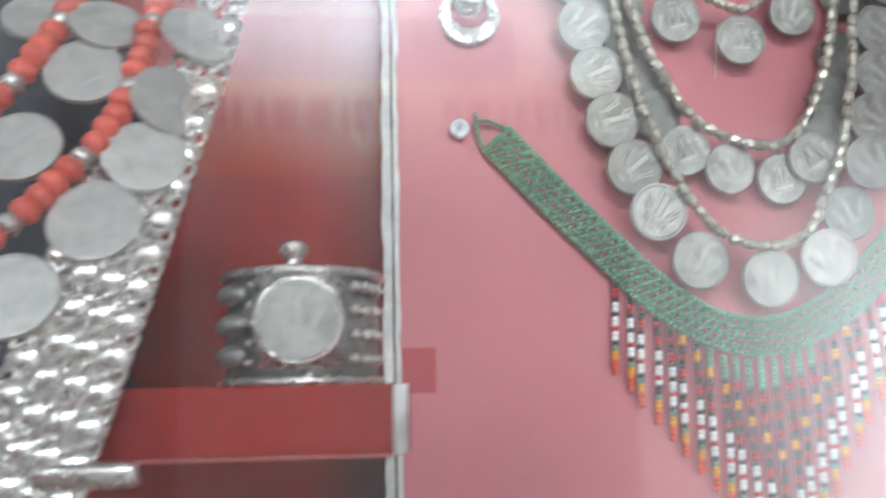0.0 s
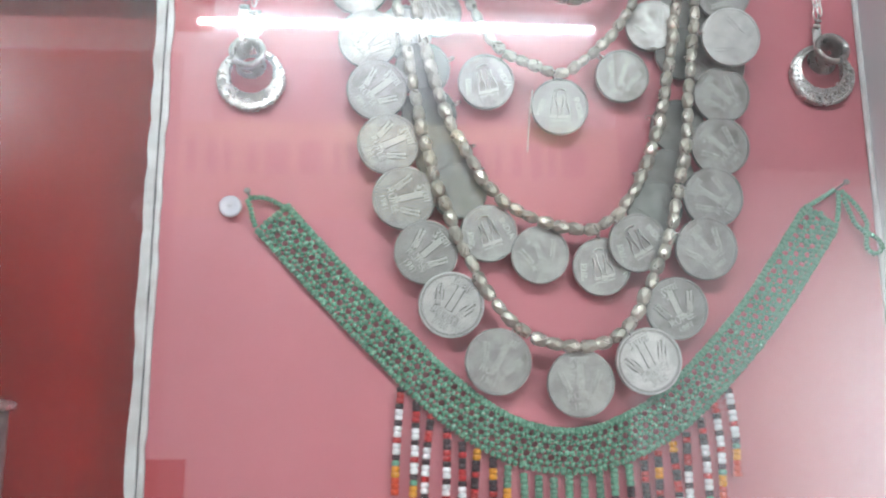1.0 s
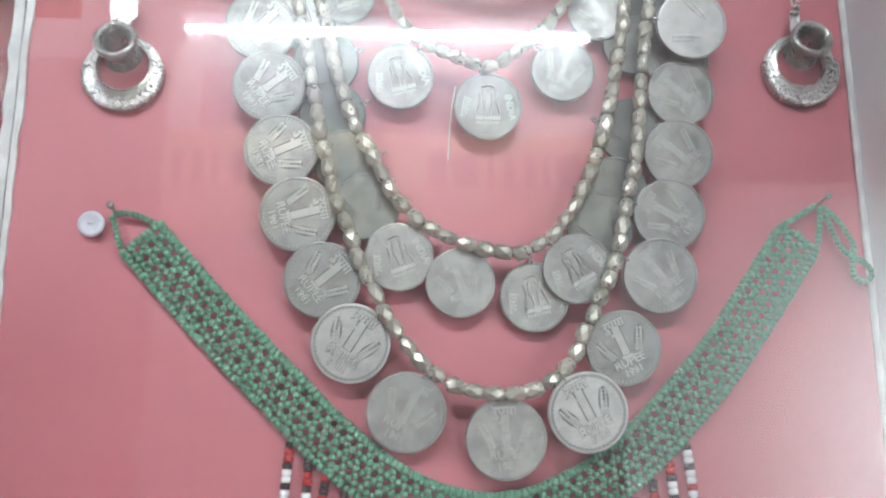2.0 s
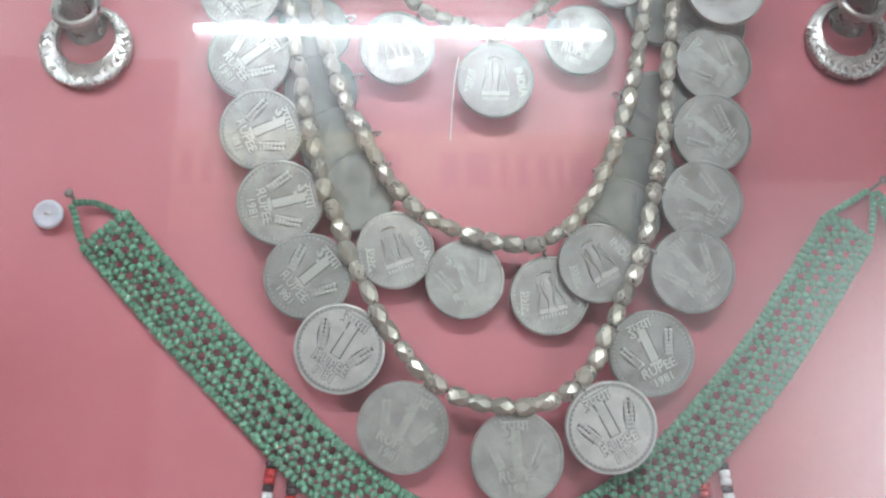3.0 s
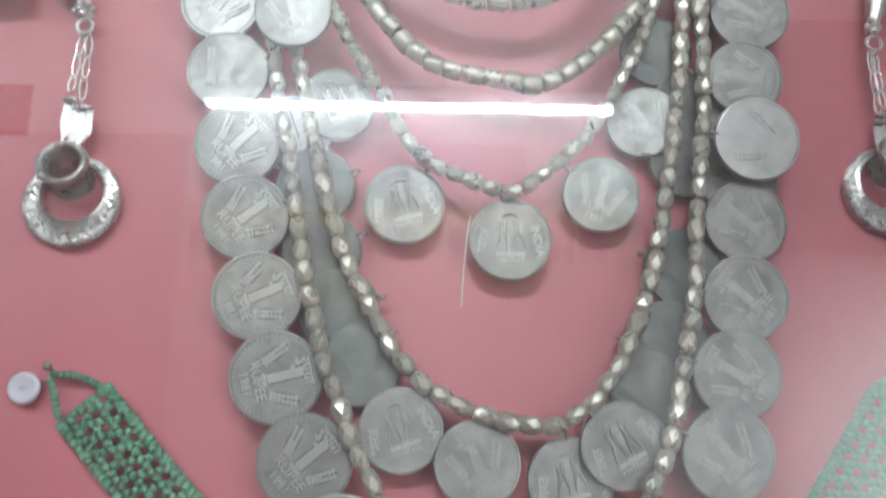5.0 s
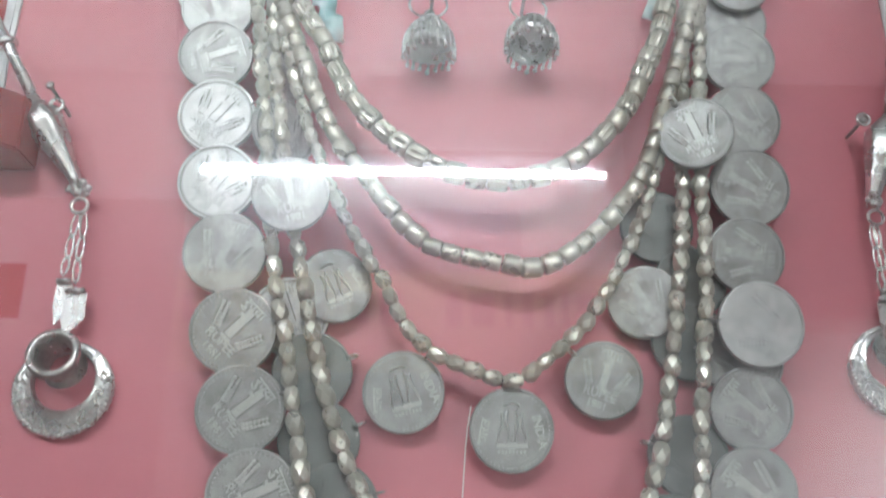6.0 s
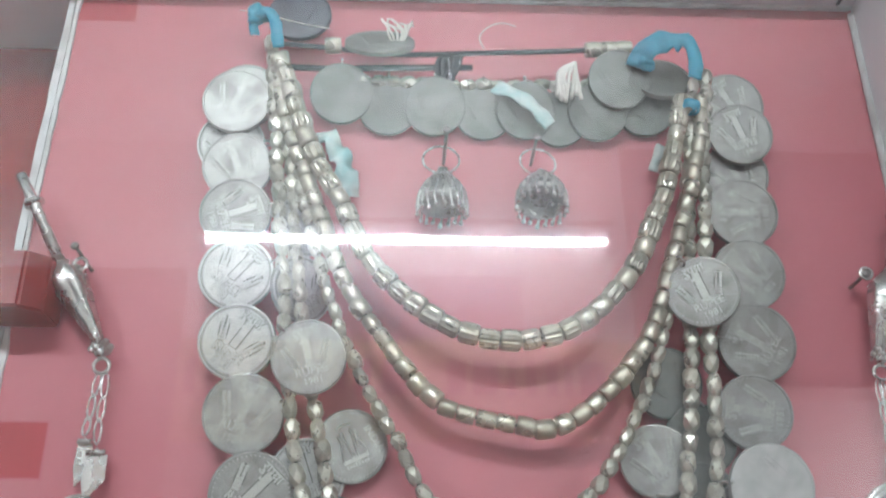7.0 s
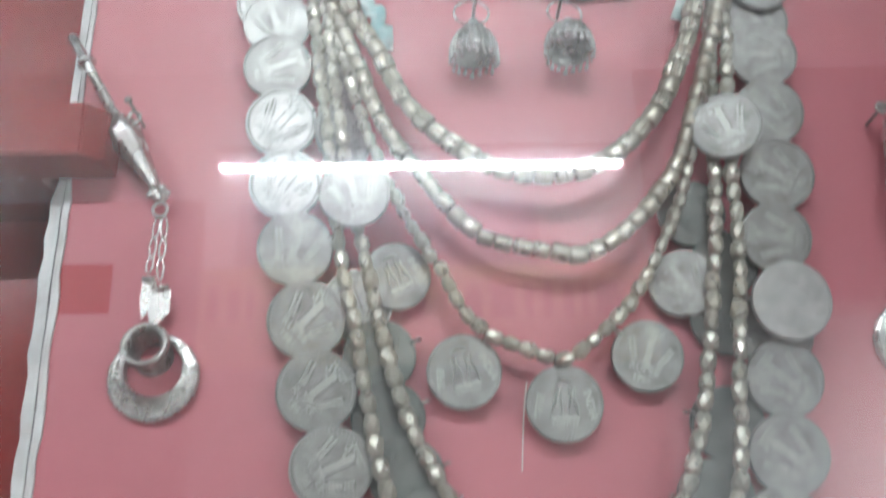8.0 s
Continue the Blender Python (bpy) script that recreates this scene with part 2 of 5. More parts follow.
def piece(name, me, m, parent, label=""):
    """An object on a shared mesh, at the world pose m, under a thing at the top level."""
    ob = new(name, me)
    ob.parent = parent
    ob.matrix_basis = parent.matrix_basis.inverted() @ m
    return tagged(ob, label)


def box(bm, x0, x1, y0, y1, z0, z1, bevel=0.0, mat=0):
    vs = [bm.verts.new((x, y, z)) for x in (x0, x1) for y in (y0, y1) for z in (z0, z1)]
    fs = [bm.faces.new([vs[i] for i in f]) for f in
          ((0, 1, 3, 2), (4, 6, 7, 5), (0, 4, 5, 1), (2, 3, 7, 6), (0, 2, 6, 4), (1, 5, 7, 3))]
    for f in fs:
        f.material_index = mat
    if bevel:
        es = {e for f in fs for e in f.edges}
        bmesh.ops.bevel(bm, geom=list(es), offset=bevel, segments=2, affect="EDGES", profile=0.6)
    return bm


def lathe(bm, profile, seg=24, m=None, mat=0, ripple=None):
    """Turns (radius, height) pairs round the local z axis; closes the ends that lie on the axis."""
    m = m or Matrix()
    rings = []
    for j, (r, h) in enumerate(profile):
        if r < 1e-7:
            rings.append([bm.verts.new(m @ Vector((0, 0, h)))])
        else:
            ring = []
            for i in range(seg):
                a = 2 * math.pi * i / seg
                rr = r * (ripple(a, j) if ripple else 1)
                ring.append(bm.verts.new(m @ Vector((rr * math.cos(a), rr * math.sin(a), h))))
            rings.append(ring)
    for a, b in zip(rings, rings[1:]):
        for i in range(seg):
            k = (i + 1) % seg
            if len(a) == 1 and len(b) == 1:
                continue
            vs = [a[0], b[i], b[k]] if len(a) == 1 else [a[i], b[0], a[k]] if len(b) == 1 else [a[i], b[i], b[k], a[k]]
            try:
                f = bm.faces.new(vs)
                f.material_index = mat
            except ValueError:
                pass
    return bm


def smooth_path(pts, step):
    """Points at even steps along a Catmull-Rom curve."""
    P = [Vector(p) for p in pts]
    P = [P[0] * 2 - P[1]] + P + [P[-1] * 2 - P[-2]]
    fine = []
    for i in range(1, len(P) - 2):
        a, b, c, d = P[i - 1:i + 3]
        for k in range(24):
            t = k / 24
            fine.append(0.5 * ((2 * b) + (c - a) * t + (2 * a - 5 * b + 4 * c - d) * t * t + (3 * b - a - 3 * c + d) * t ** 3))
    fine.append(P[-2])
    out, need = [fine[0]], step
    for a, b in zip(fine, fine[1:]):
        seg, done = (b - a).length, 0.0
        while seg - done >= need:
            done += need
            out.append(a.lerp(b, done / seg))
            need = step
        need -= seg - done
    return out


def tube(bm, pts, r, seg=8, mat=0, closed=False, taper=None):
    """A round wire along points."""
    pts = [Vector(p) for p in pts]
    n = len(pts)
    rings, side = [], Vector((0.31, 0.9, 0.27))
    for i, p in enumerate(pts):
        if closed:
            d = pts[(i + 1) % n] - pts[i - 1]
        else:
            d = pts[min(i + 1, n - 1)] - pts[max(i - 1, 0)]
        d.normalize()
        side = (side - d * side.dot(d))
        if side.length < 1e-6:
            side = d.orthogonal()
        side.normalize()
        up = d.cross(side)
        rr = r * (taper(i / max(1, n - 1)) if taper else 1)
        rings.append([bm.verts.new(p + (side * math.cos(2 * math.pi * k / seg) + up * math.sin(2 * math.pi * k / seg)) * rr) for k in range(seg)])
    for a, b in zip(rings, rings[1:] + ([rings[0]] if closed else [])):
        for k in range(seg):
            f = bm.faces.new([a[k], a[(k + 1) % seg], b[(k + 1) % seg], b[k]])
            f.material_index = mat
    if not closed:
        bm.faces.new(rings[0][::-1]).material_index = mat
        bm.faces.new(rings[-1]).material_index = mat
    return bm


def ring_points(center, radius, n=24, tilt=0.0, turn=0.0, squash=1.0):
    """A hoop that faces the pane."""
    m = pose(*center, 90 + tilt, 0, turn)
    return [m @ Vector((radius * math.cos(2 * math.pi * i / n), squash * radius * math.sin(2 * math.pi * i / n), 0)) for i in range(n)]


def along(p, d, spin=0.0):
    """A pose at p whose z axis runs along d."""
    return Matrix.Translation(p) @ Vector(d).to_track_quat("Z", "Y").to_matrix().to_4x4() @ Matrix.Rotation(spin, 4, "Z")


def lettering(text, size, depth, m, bm, spread=0.02):
    """Raised letters in the built-in font, added to a bmesh."""
    cu = bpy.data.curves.new("letters", "FONT")
    cu.offset = size * spread
    cu.body, cu.size, cu.extrude, cu.align_x, cu.align_y, cu.resolution_u = text, size, depth, "CENTER", "CENTER", 2
    ob = new("letters", cu)
    me = bpy.data.meshes.new_from_object(ob.evaluated_get(bpy.context.evaluated_depsgraph_get()))
    me.transform(m)
    bm.from_mesh(me)
    bpy.data.meshes.remove(me)
    bpy.data.objects.remove(ob)
    bpy.data.curves.remove(cu)
    return bm


def ball(bm, c, rx, ry=None, rz=None, mat=0, seg=8, rings=5):
    ry, rz = ry or rx, rz or rx
    prof = [(math.sin(math.pi * i / rings), -math.cos(math.pi * i / rings)) for i in range(rings + 1)]
    return lathe(bm, [(max(0, r if 0 < i < rings else 0), h) for i, (r, h) in enumerate(prof)], seg,
                 Matrix.Translation(c) @ Matrix.Diagonal((rx, ry, rz, 1)), mat)


# ---------------------------------------------------------------- the room
def slab(name, x0, x1, y0, y1, z0, z1, mat, label, category, bevel=0.0):
    ob = part(name, box(bmesh.new(), x0, x1, y0, y1, z0, z1, bevel), mat, smooth=False)
    return tagged(ob, label, category, kind="structure")


slab("floor", -2.6, 2.6, WALL_Y - 0.15, 0.75, -0.1, 0.0, M_FLOOR, "grey stone floor of the museum room", "floor")
slab("ceiling", -2.6, 2.6, WALL_Y - 0.15, 0.75, 3.0, 3.1, M_WALL, "white painted ceiling of the museum room", "ceiling")
slab("wall_south", -2.6, 0.80, WALL_Y - 0.15, WALL_Y, 0.0, 3.0, M_WALL, "white painted wall opposite the showcase", "wall")
slab("wall_south_end", 2.43, 2.6, WALL_Y - 0.15, WALL_Y, 0.0, 3.0, M_WALL, "white painted wall beside the open doorway", "wall")
# panel added dark so the pane's upper right mirrors little
slab("wall_south_lintel", 0.80, 2.43, WALL_Y - 0.15, WALL_Y, 2.22, 3.0, M_WOOD, "added dark brown panel above the open doorway", "wall")
slab("backdrop", 0.5, 4.9, WALL_Y - 1.9, WALL_Y - 1.85, -0.3, 3.9, M_DAY, "glowing sheet for daylight beyond the open doorway", "backdrop")
slab("wall_north", -2.45, 2.45, 0.60, 0.75, 0.0, 3.0, M_WALL, "white painted wall behind the showcase", "wall")
slab("wall_west", -2.6, -2.45, WALL_Y, 0.75, 0.0, 3.0, M_WALL, "white painted side wall of the room", "wall")
# unseen wall, dark to keep bounced light off the right
slab("wall_east", 2.45, 2.6, WALL_Y, 0.75, 0.0, 3.0, M_WOOD, "unseen side wall, dark brown to cut reflected light", "wall")

# ---------------------------------------------------------------- the showcase
def edge_x(z):
    """The board's free edge leans a little inwards towards the top."""
    return EDGE_L + max(0.0, z - 1.60) * 0.018


def backing_board():
    bm = bmesh.new()
    outline = [(EDGE_L, 1.10), (EDGE_R, 1.10), (EDGE_R, TOP), (edge_x(TOP), TOP), (edge_x(1.69), 1.69), (EDGE_L, 1.60)]
    f = [bm.verts.new((x, BOARD, z)) for x, z in outline]
    b = [bm.verts.new((x, NICHE - 0.0005, z)) for x, z in outline]
    bm.faces.new(f)
    bm.faces.new(b[::-1])
    for k in range(len(f)):
        bm.faces.new([f[k], b[k], b[(k + 1) % len(f)], f[(k + 1) % len(f)]])
    bmesh.ops.recalc_face_normals(bm, faces=bm.faces)
    tagged(part("backing_board", bm, M_BOARD, smooth=False), "faded pinkish red board behind the hanging jewellery", "display board", kind="structure")


backing_board()
slab("niche_panel", -0.60, EDGE_R, NICHE, 0.60, 1.10, TOP, M_RED, "deep red lacquered panel beside the faded board", "display panel")
slab("case_ledge", -0.60, EDGE_R, 0.502, 0.60, TOP, TOP + 0.018, M_WHITE, "white laminate ledge above the board", "case ledge")
slab("case_top", -0.62, 0.36, GLASS - 0.03, 0.60, 2.10, 2.12, M_WHITE, "white laminate top of the showcase", "case top")
slab("case_side", EDGE_R, 0.36, GLASS, 0.60, 1.10, 2.10, M_WHITE, "white laminate side wall inside the showcase", "case side")
slab("case_side_west", -0.62, -0.60, GLASS, 0.60, 1.10, 2.10, M_WHITE, "white laminate far side of the showcase", "case side")
slab("case_floor", -0.60, EDGE_R, GLASS, 0.60, 1.08, 1.10, M_RED, "red painted floor of the showcase", "case floor")
slab("cabinet_base", -0.62, 0.36, GLASS - 0.03, 0.60, 0.0, 1.08, M_WOOD, "brown wooden base under the showcase", "cabinet", 0.003)
pane = slab("window_1", -0.60, 0.345, GLASS - 0.005, GLASS, 1.085, 2.098, M_GLASS, "clear slightly dusty glass front of the showcase", "glass pane")
pane.visible_shadow = False
# only the outer face carries the reflections; the other faces are clear
clear = bpy.data.materials.new("clear_glass_body")
clear.use_nodes = True
clear.node_tree.nodes.remove(clear.node_tree.nodes["Principled BSDF"])
body = clear.node_tree.nodes.new("ShaderNodeBsdfTransparent")
body.inputs[0].default_value = (0.99, 0.995, 0.99, 1)
clear.node_tree.links.new(body.outputs[0], clear.node_tree.nodes["Material Output"].inputs["Surface"])
pane.data.materials.append(clear)
for f in pane.data.polygons:
    f.material_index = 0 if f.normal.y < -0.5 or (abs(f.normal.y) > 0.5 and f.center.y < GLASS - 0.0025) else 1

# white beads of filler along the top of the board and seams in the white top
trim = thing("trim", (0.16, BOARD, TOP), "narrow white strip between board and case top", "trim", kind="structure")
part("strip", box(bmesh.new(), edge_x(TOP), EDGE_R - 0.001, BOARD - 0.0022, BOARD - 0.0002, TOP - 0.0018, TOP - 0.0002, 0.0005), M_TRIM, trim)
for sx in (0.182, 0.318):
    part("seam", box(bmesh.new(), sx - 0.0006, sx + 0.0006, 0.503, BOARD - 0.003, TOP - 0.0008, TOP - 0.0001), M_DARK, trim, "dark seam between panels")
part("corner_bead", tube(bmesh.new(), [(EDGE_R - 0.0012, BOARD - 0.0012, 1.11), (EDGE_R - 0.0012, BOARD - 0.0012, TOP - 0.004)], 0.0014, 6), M_TRIM, trim)


def edge_strip():
    """The chipped double white edging along the board's free side."""
    st = thing("edging", (EDGE_L, BOARD, 1.10), "chipped white double edging along the board side", "edging", kind="structure")
    rnd = random.Random(3)
    for x, w, y in ((EDGE_L + 0.0001, 0.0020, BOARD - 0.0012), (EDGE_L - 0.0010, -0.0034, BOARD + 0.0004)):
        bm = bmesh.new()
        prev = None
        for i in range(96):
            z = 1.101 + i * (TOP - 1.105) / 95
            a = w * (1 + rnd.uniform(-0.18, 0.18)) * (1.25 if z < 1.63 else 0.8)
            o = rnd.uniform(-0.0002, 0.0002)
            q = rnd.uniform(-0.0002, 0.0002)
            o += edge_x(z) - EDGE_L
            row = [bm.verts.new(v) for v in ((x + o, y + 0.004, z), (x + o, y + q, z), (x + o + a, y + q, z), (x + o + a, y + 0.004, z))]
            if prev:
                for k in range(3):
                    bm.faces.new([prev[k], prev[k + 1], row[k + 1], row[k]])
            prev = row
        part("strip", bm, M_TRIM, st, smooth=False)
    bm = bmesh.new()
    zs = (1.101, 1.60, 1.69, TOP - 0.004)
    rows = [[bm.verts.new((edge_x(z) + dx, y, z)) for dx, y in ((-0.0012, BOARD + 0.001), (-0.0001, BOARD + 0.001), (-0.0001, NICHE - 0.001), (-0.0012, NICHE - 0.001))] for z in zs]
    for a, b in zip(rows, rows[1:]):
        for k in range(4):
            bm.faces.new([a[k], a[(k + 1) % 4], b[(k + 1) % 4], b[k]])
    bmesh.ops.recalc_face_normals(bm, faces=bm.faces)
    part("gap", bm, M_DARK, st, "dark gap between the strips", False)


edge_strip()


def ledge(name, x1, y0, z0, z1, label, chamfer):
    """A red wooden step that stands out of the niche, with a bevelled end."""
    ob = thing(name, (x1, NICHE, z0), label, "display step")
    bm = bmesh.new()
    x0 = -0.598
    prof = [(x0, y0), (x1 - chamfer, y0), (x1, y0 + chamfer), (x1, BOARD - 0.002 if x1 > EDGE_L else NICHE - 0.0003),
            (EDGE_L - 0.007 if x1 > EDGE_L else x1 - 0.001, BOARD - 0.002 if x1 > EDGE_L else NICHE - 0.0003),
            (EDGE_L - 0.007 if x1 > EDGE_L else x1 - 0.002, NICHE - 0.0003), (x0, NICHE - 0.0003)]
    lo = [bm.verts.new((x, y, z0)) for x, y in prof]
    hi = [bm.verts.new((x, y, z1)) for x, y in prof]
    bm.faces.new(lo[::-1])
    bm.faces.new(hi)
    for i in range(len(prof)):
        k = (i + 1) % len(prof)
        bm.faces.new([lo[i], lo[k], hi[k], hi[i]])
    bmesh.ops.recalc_face_normals(bm, faces=bm.faces)
    bmesh.ops.bevel(bm, geom=[e for e in bm.edges], offset=0.0008, segments=2, affect="EDGES")
    part("block", bm, M_RED, ob, smooth=False)
    return ob


step_low = ledge("display_step", EDGE_L - 0.002, 0.370, 1.3545, 1.3757, "glossy deep red wooden step carrying a silver cuff", 0.0008)
part("tape", box(bmesh.new(), EDGE_L - 0.0072, EDGE_L - 0.0028, 0.3686, 0.3698, 1.3547, 1.3755), M_TRIM, step_low, "strip of whitish tape")
part("nosing", box(bmesh.new(), -0.596, EDGE_L - 0.0075, 0.3685, 0.3699, 1.3535, 1.3548), M_PALE_EDGE, step_low, "thin paler red edge line")
ledge("display_step", 0.0195, 0.496, 1.636, 1.656, "glossy deep red wooden step overlapping the board edging", 0.006)


# ---------------------------------------------------------------- the wall opposite: lamp and sign
def tube_lamp(xm):
    z, y, half = 2.645, WALL_Y + 0.055, 0.595
    lamp = thing("tube_lamp", (xm, WALL_Y, z), "lit fluorescent tube on a white wall batten", "lamp", "wall lamps")
    turn = Matrix.Translation((xm, y, z)) @ Matrix.Rotation(math.pi / 2, 4, "Y")
    part("tube", lathe(bmesh.new(), [(0, -half), (0.0085, -half), (0.0085, half), (0, half)], 14, turn), M_TUBE, lamp, "glowing white tube")
    part("batten", box(bmesh.new(), xm - half - 0.03, xm + half + 0.03, WALL_Y + 0.001, WALL_Y + 0.03, z + 0.022, z + 0.068, 0.004), M_BATTEN, lamp)
    part("batten_shade", box(bmesh.new(), xm - half - 0.02, xm + half + 0.03, WALL_Y + 0.001, WALL_Y + 0.045, z + 0.069, z + 0.077), M_DARK, lamp, "dark upper edge of the batten")
    for s in (-1, 1):
        part("holder", box(bmesh.new(), xm + s * (half + 0.012) - 0.011, xm + s * (half + 0.012) + 0.011, WALL_Y + 0.001, y + 0.012, z - 0.018, z + 0.03, 0.003), M_BATTEN, lamp)
    part("starter_box", box(bmesh.new(), xm + 0.02, xm + 0.13, WALL_Y + 0.03, WALL_Y + 0.06, z + 0.015, z + 0.05, 0.003), M_BATTEN, lamp)
    wire = smooth_path([(xm + 0.10, WALL_Y + 0.05, z + 0.075), (xm + 0.16, WALL_Y + 0.06, z + 0.035), (xm + 0.24, WALL_Y + 0.07, z + 0.045), (xm + 0.32, WALL_Y + 0.075, z - 0.01)], 0.01)
    part("cable", tube(bmesh.new(), wire, 0.004, 6), M_CORD, lamp, "loose dark cable")


tube_lamp(0.128)
# second tube is out of view, added to light the left side
tube_lamp(-1.86)


def sign_board():
    sign = thing("sign_board", (0.1, WALL_Y, 2.05), "cream sign board with dark maroon lettering", "sign")
    part("panel", box(bmesh.new(), -0.515, 0.795, WALL_Y + 0.001, WALL_Y + 0.03, 2.05, 2.34, 0.004), M_FASCIA, sign)
    rnd = random.Random(8)
    x = -0.49
    while x < 0.70:
        w = rnd.choice((0.02, 0.03, 0.05, 0.07))
        if rnd.random() < 0.12:
            x += 0.07
        part("lettering_bar", box(bmesh.new(), x, x + w, WALL_Y + 0.03, WALL_Y + 0.034, 2.18, 2.28), M_LETTER, sign, "maroon painted bar", False)
        x += w + rnd.choice((0.022, 0.03, 0.045))


sign_board()


def notice_board():
    """A weathered pale panel under the lamp, with old smears."""
    nb = thing("notice_board", (0.03, WALL_Y, 2.35), "weathered lavender grey notice panel with dark smears", "notice board")
    part("panel", box(bmesh.new(), -0.42, 0.47, WALL_Y + 0.001, WALL_Y + 0.022, 2.35, 2.545, 0.003), M_NOTICE, nb)
    rnd = random.Random(14)
    for x, z, w, h in ((-0.12, 2.46, 0.014, 0.050), (-0.02, 2.43, 0.012, 0.010), (-0.30, 2.44, 0.02, 0.022), (0.18, 2.47, 0.016, 0.03), (0.33, 2.42, 0.03, 0.012)):
        bm = bmesh.new()
        n = 18
        ring = [bm.verts.new((x + w * (0.7 + 0.3 * rnd.random()) * math.cos(2 * math.pi * i / n), WALL_Y + 0.0228, z + h * (0.7 + 0.3 * rnd.random()) * math.sin(2 * math.pi * i / n))) for i in range(n)]
        bm.faces.new(ring)
        bmesh.ops.solidify(bm, geom=bm.faces[:], thickness=0.0006)
        part("smear", bm, M_LETTER, nb, "dark dried smear", False)


notice_board()
slab("panelling_dark", -2.44, -0.52, WALL_Y + 0.0005, WALL_Y + 0.02, 0.0, 2.56, M_WOOD, "dark brown wooden panelling beside the sign", "wall panelling")
slab("panelling", -0.517, 0.795, WALL_Y + 0.0005, WALL_Y + 0.02, 0.0, 2.045, M_PANEL, "pale painted panelling under the sign", "wall panelling")


# ---------------------------------------------------------------- coins
def coin_mesh(name, kind, mat):
    """A coin of unit radius 14 mm with a raised rim, milled edge and worn relief; its face looks along +z."""
    bm = bmesh.new()
    seg = 56
    h, r = 0.0009, 0.014
    lathe(bm, [(0, h), (r * 0.865, h), (r * 0.925, h), (r * 0.935, h + 0.00022), (r * 0.985, h + 0.00014), (r, h - 0.0001),
               (r, -h), (r * 0.97, -h - 0.0001), (0, -h)], seg)
    bm.faces.ensure_lookup_table()
    for f in bm.faces:
        c = f.calc_center_median()
        if c.z > 0 and r * 0.87 < Vector((c.x, c.y)).length < r * 0.932:
            f.material_index = 3      # grime and crease shade painted inside the rim
    field = len(bm.faces)
    # teeth inside the rim
    for i in range(52):
        a = 2 * math.pi * i / 52
        ball(bm, (r * 0.885 * math.cos(a), r * 0.885 * math.sin(a), h), r * 0.022, r * 0.022, 0.00013, seg=5, rings=4)
    words = []
    up = 0.00020 if kind != "worn" else 0.00011
    z = h

    def ear(x, y, lean, s):
        for k in range(7):
            t = (k - 3) / 3
            for side in (-1, 1):
                c = Vector((side * 0.0006 * s, t * 0.0029 * s, 0))
                c.rotate(Euler((0, 0, radians(lean))))
                ball(bm, (x + c.x, y + c.y, z), 0.00062 * s, 0.00062 * s, up * 1.5, seg=6, rings=4)
        st = Vector((0, -0.0052 * s, 0))
        st.rotate(Euler((0, 0, radians(lean))))
        tube(bm, [(x, y, z), (x + st.x, y + st.y, z)], 0.00025, 5)

    if kind in ("value", "worn"):
        for word, size, dy in (("1", 0.0140, 0.0024), ("RUPEE", 0.0043, -0.0053), ("1981", 0.0038, -0.0091)):
            lettering(word, size, up, pose(0.0, dy, z), bm, 0.05 if word == "1" else 0.03)
            if kind == "value":
                words.append((word, size, dy))
        box(bm, -0.0021, 0.0021, -0.0037, -0.0027, z - 0.0001, z + up * 0.9)      # foot and flag of the numeral
        box(bm, -0.0023, -0.0009, 0.0050, 0.0061, z - 0.0001, z + up * 0.9)
        ear(-0.0066, 0.0012, 24, 1.3)
        ear(0.0066, 0.0010, -24, 1.3)
        lettering("\u0930\u0941\u092a\u092f\u093e", 0.0046, up, pose(0.0, 0.0094, z), bm, 0.03)
        if kind == "value":
            words.append(("\u0930\u0941\u092a\u092f\u093e", 0.0046, 0.0094))
    if kind == "emblem":
        up = 0.00016
        # the worn capital: wavy ridges over a drum
        for x, bend in ((-0.0036, 0.0006), (-0.0013, -0.0005), (0.0013, 0.0005), (0.0036, -0.0006)):
            ridge = [(x + bend * math.sin(k * 0.62) + x * 0.02 * k, 0.0068 - k * 0.00115 - abs(x) * 0.35, z) for k in range(10)]
            tube(bm, ridge, 0.00058, 6, taper=lambda t: 0.55 + 0.6 * math.sin(math.pi * min(1, t + 0.12)))
        tube(bm, [(0.0026 * math.cos(0.5 * k), 0.0075 + 0.0011 * math.sin(0.5 * k), z) for k in range(7)], 0.0006, 6)
        box(bm, -0.0052, 0.0052, -0.0058, -0.0042, z - 0.0001, z + up)
        tube(bm, [(0.0019 * math.cos(k * 0.524), -0.0050 + 0.0012 * math.sin(k * 0.524), z + up) for k in range(12)], 0.0002, 5, closed=True)
        for k in range(8):
            box(bm, -0.0046 + k * 0.0012, -0.0040 + k * 0.0012, -0.0076, -0.0064, z - 0.0001, z + up * 0.8)
        lettering("\u092d\u093e\u0930\u0924", 0.0044, up, pose(-0.0091, -0.0006, z, 0, 0, 78), bm, 0.03)
        lettering("INDIA", 0.0041, up, pose(0.0091, -0.0006, z, 0, 0, -78), bm, 0.03)
    bm.faces.ensure_lookup_table()
    for f in bm.faces[field:]:
        f.material_index = 1
    # dark outlines painted round raised letters and ears: old grime plus crease shade
    relief = len(bm.faces)
    for word, size, dy in words:
        lettering(word, size, 0.00002, pose(0.0, dy, z + 0.00002), bm, 0.075 if size < 0.01 else 0.085)
    if words:
        for x, lean in ((-0.0066, 24), (0.0066, -24)):
            ball(bm, (0, 0, 0), 0.0019, 0.0050, 0.00005, seg=14, rings=4)
            bm.verts.ensure_lookup_table()
            for v in bm.verts[-(14 * 3 + 2):]:
                v.co = pose(x, 0.0011, z + 0.00001, 0, 0, lean) @ v.co
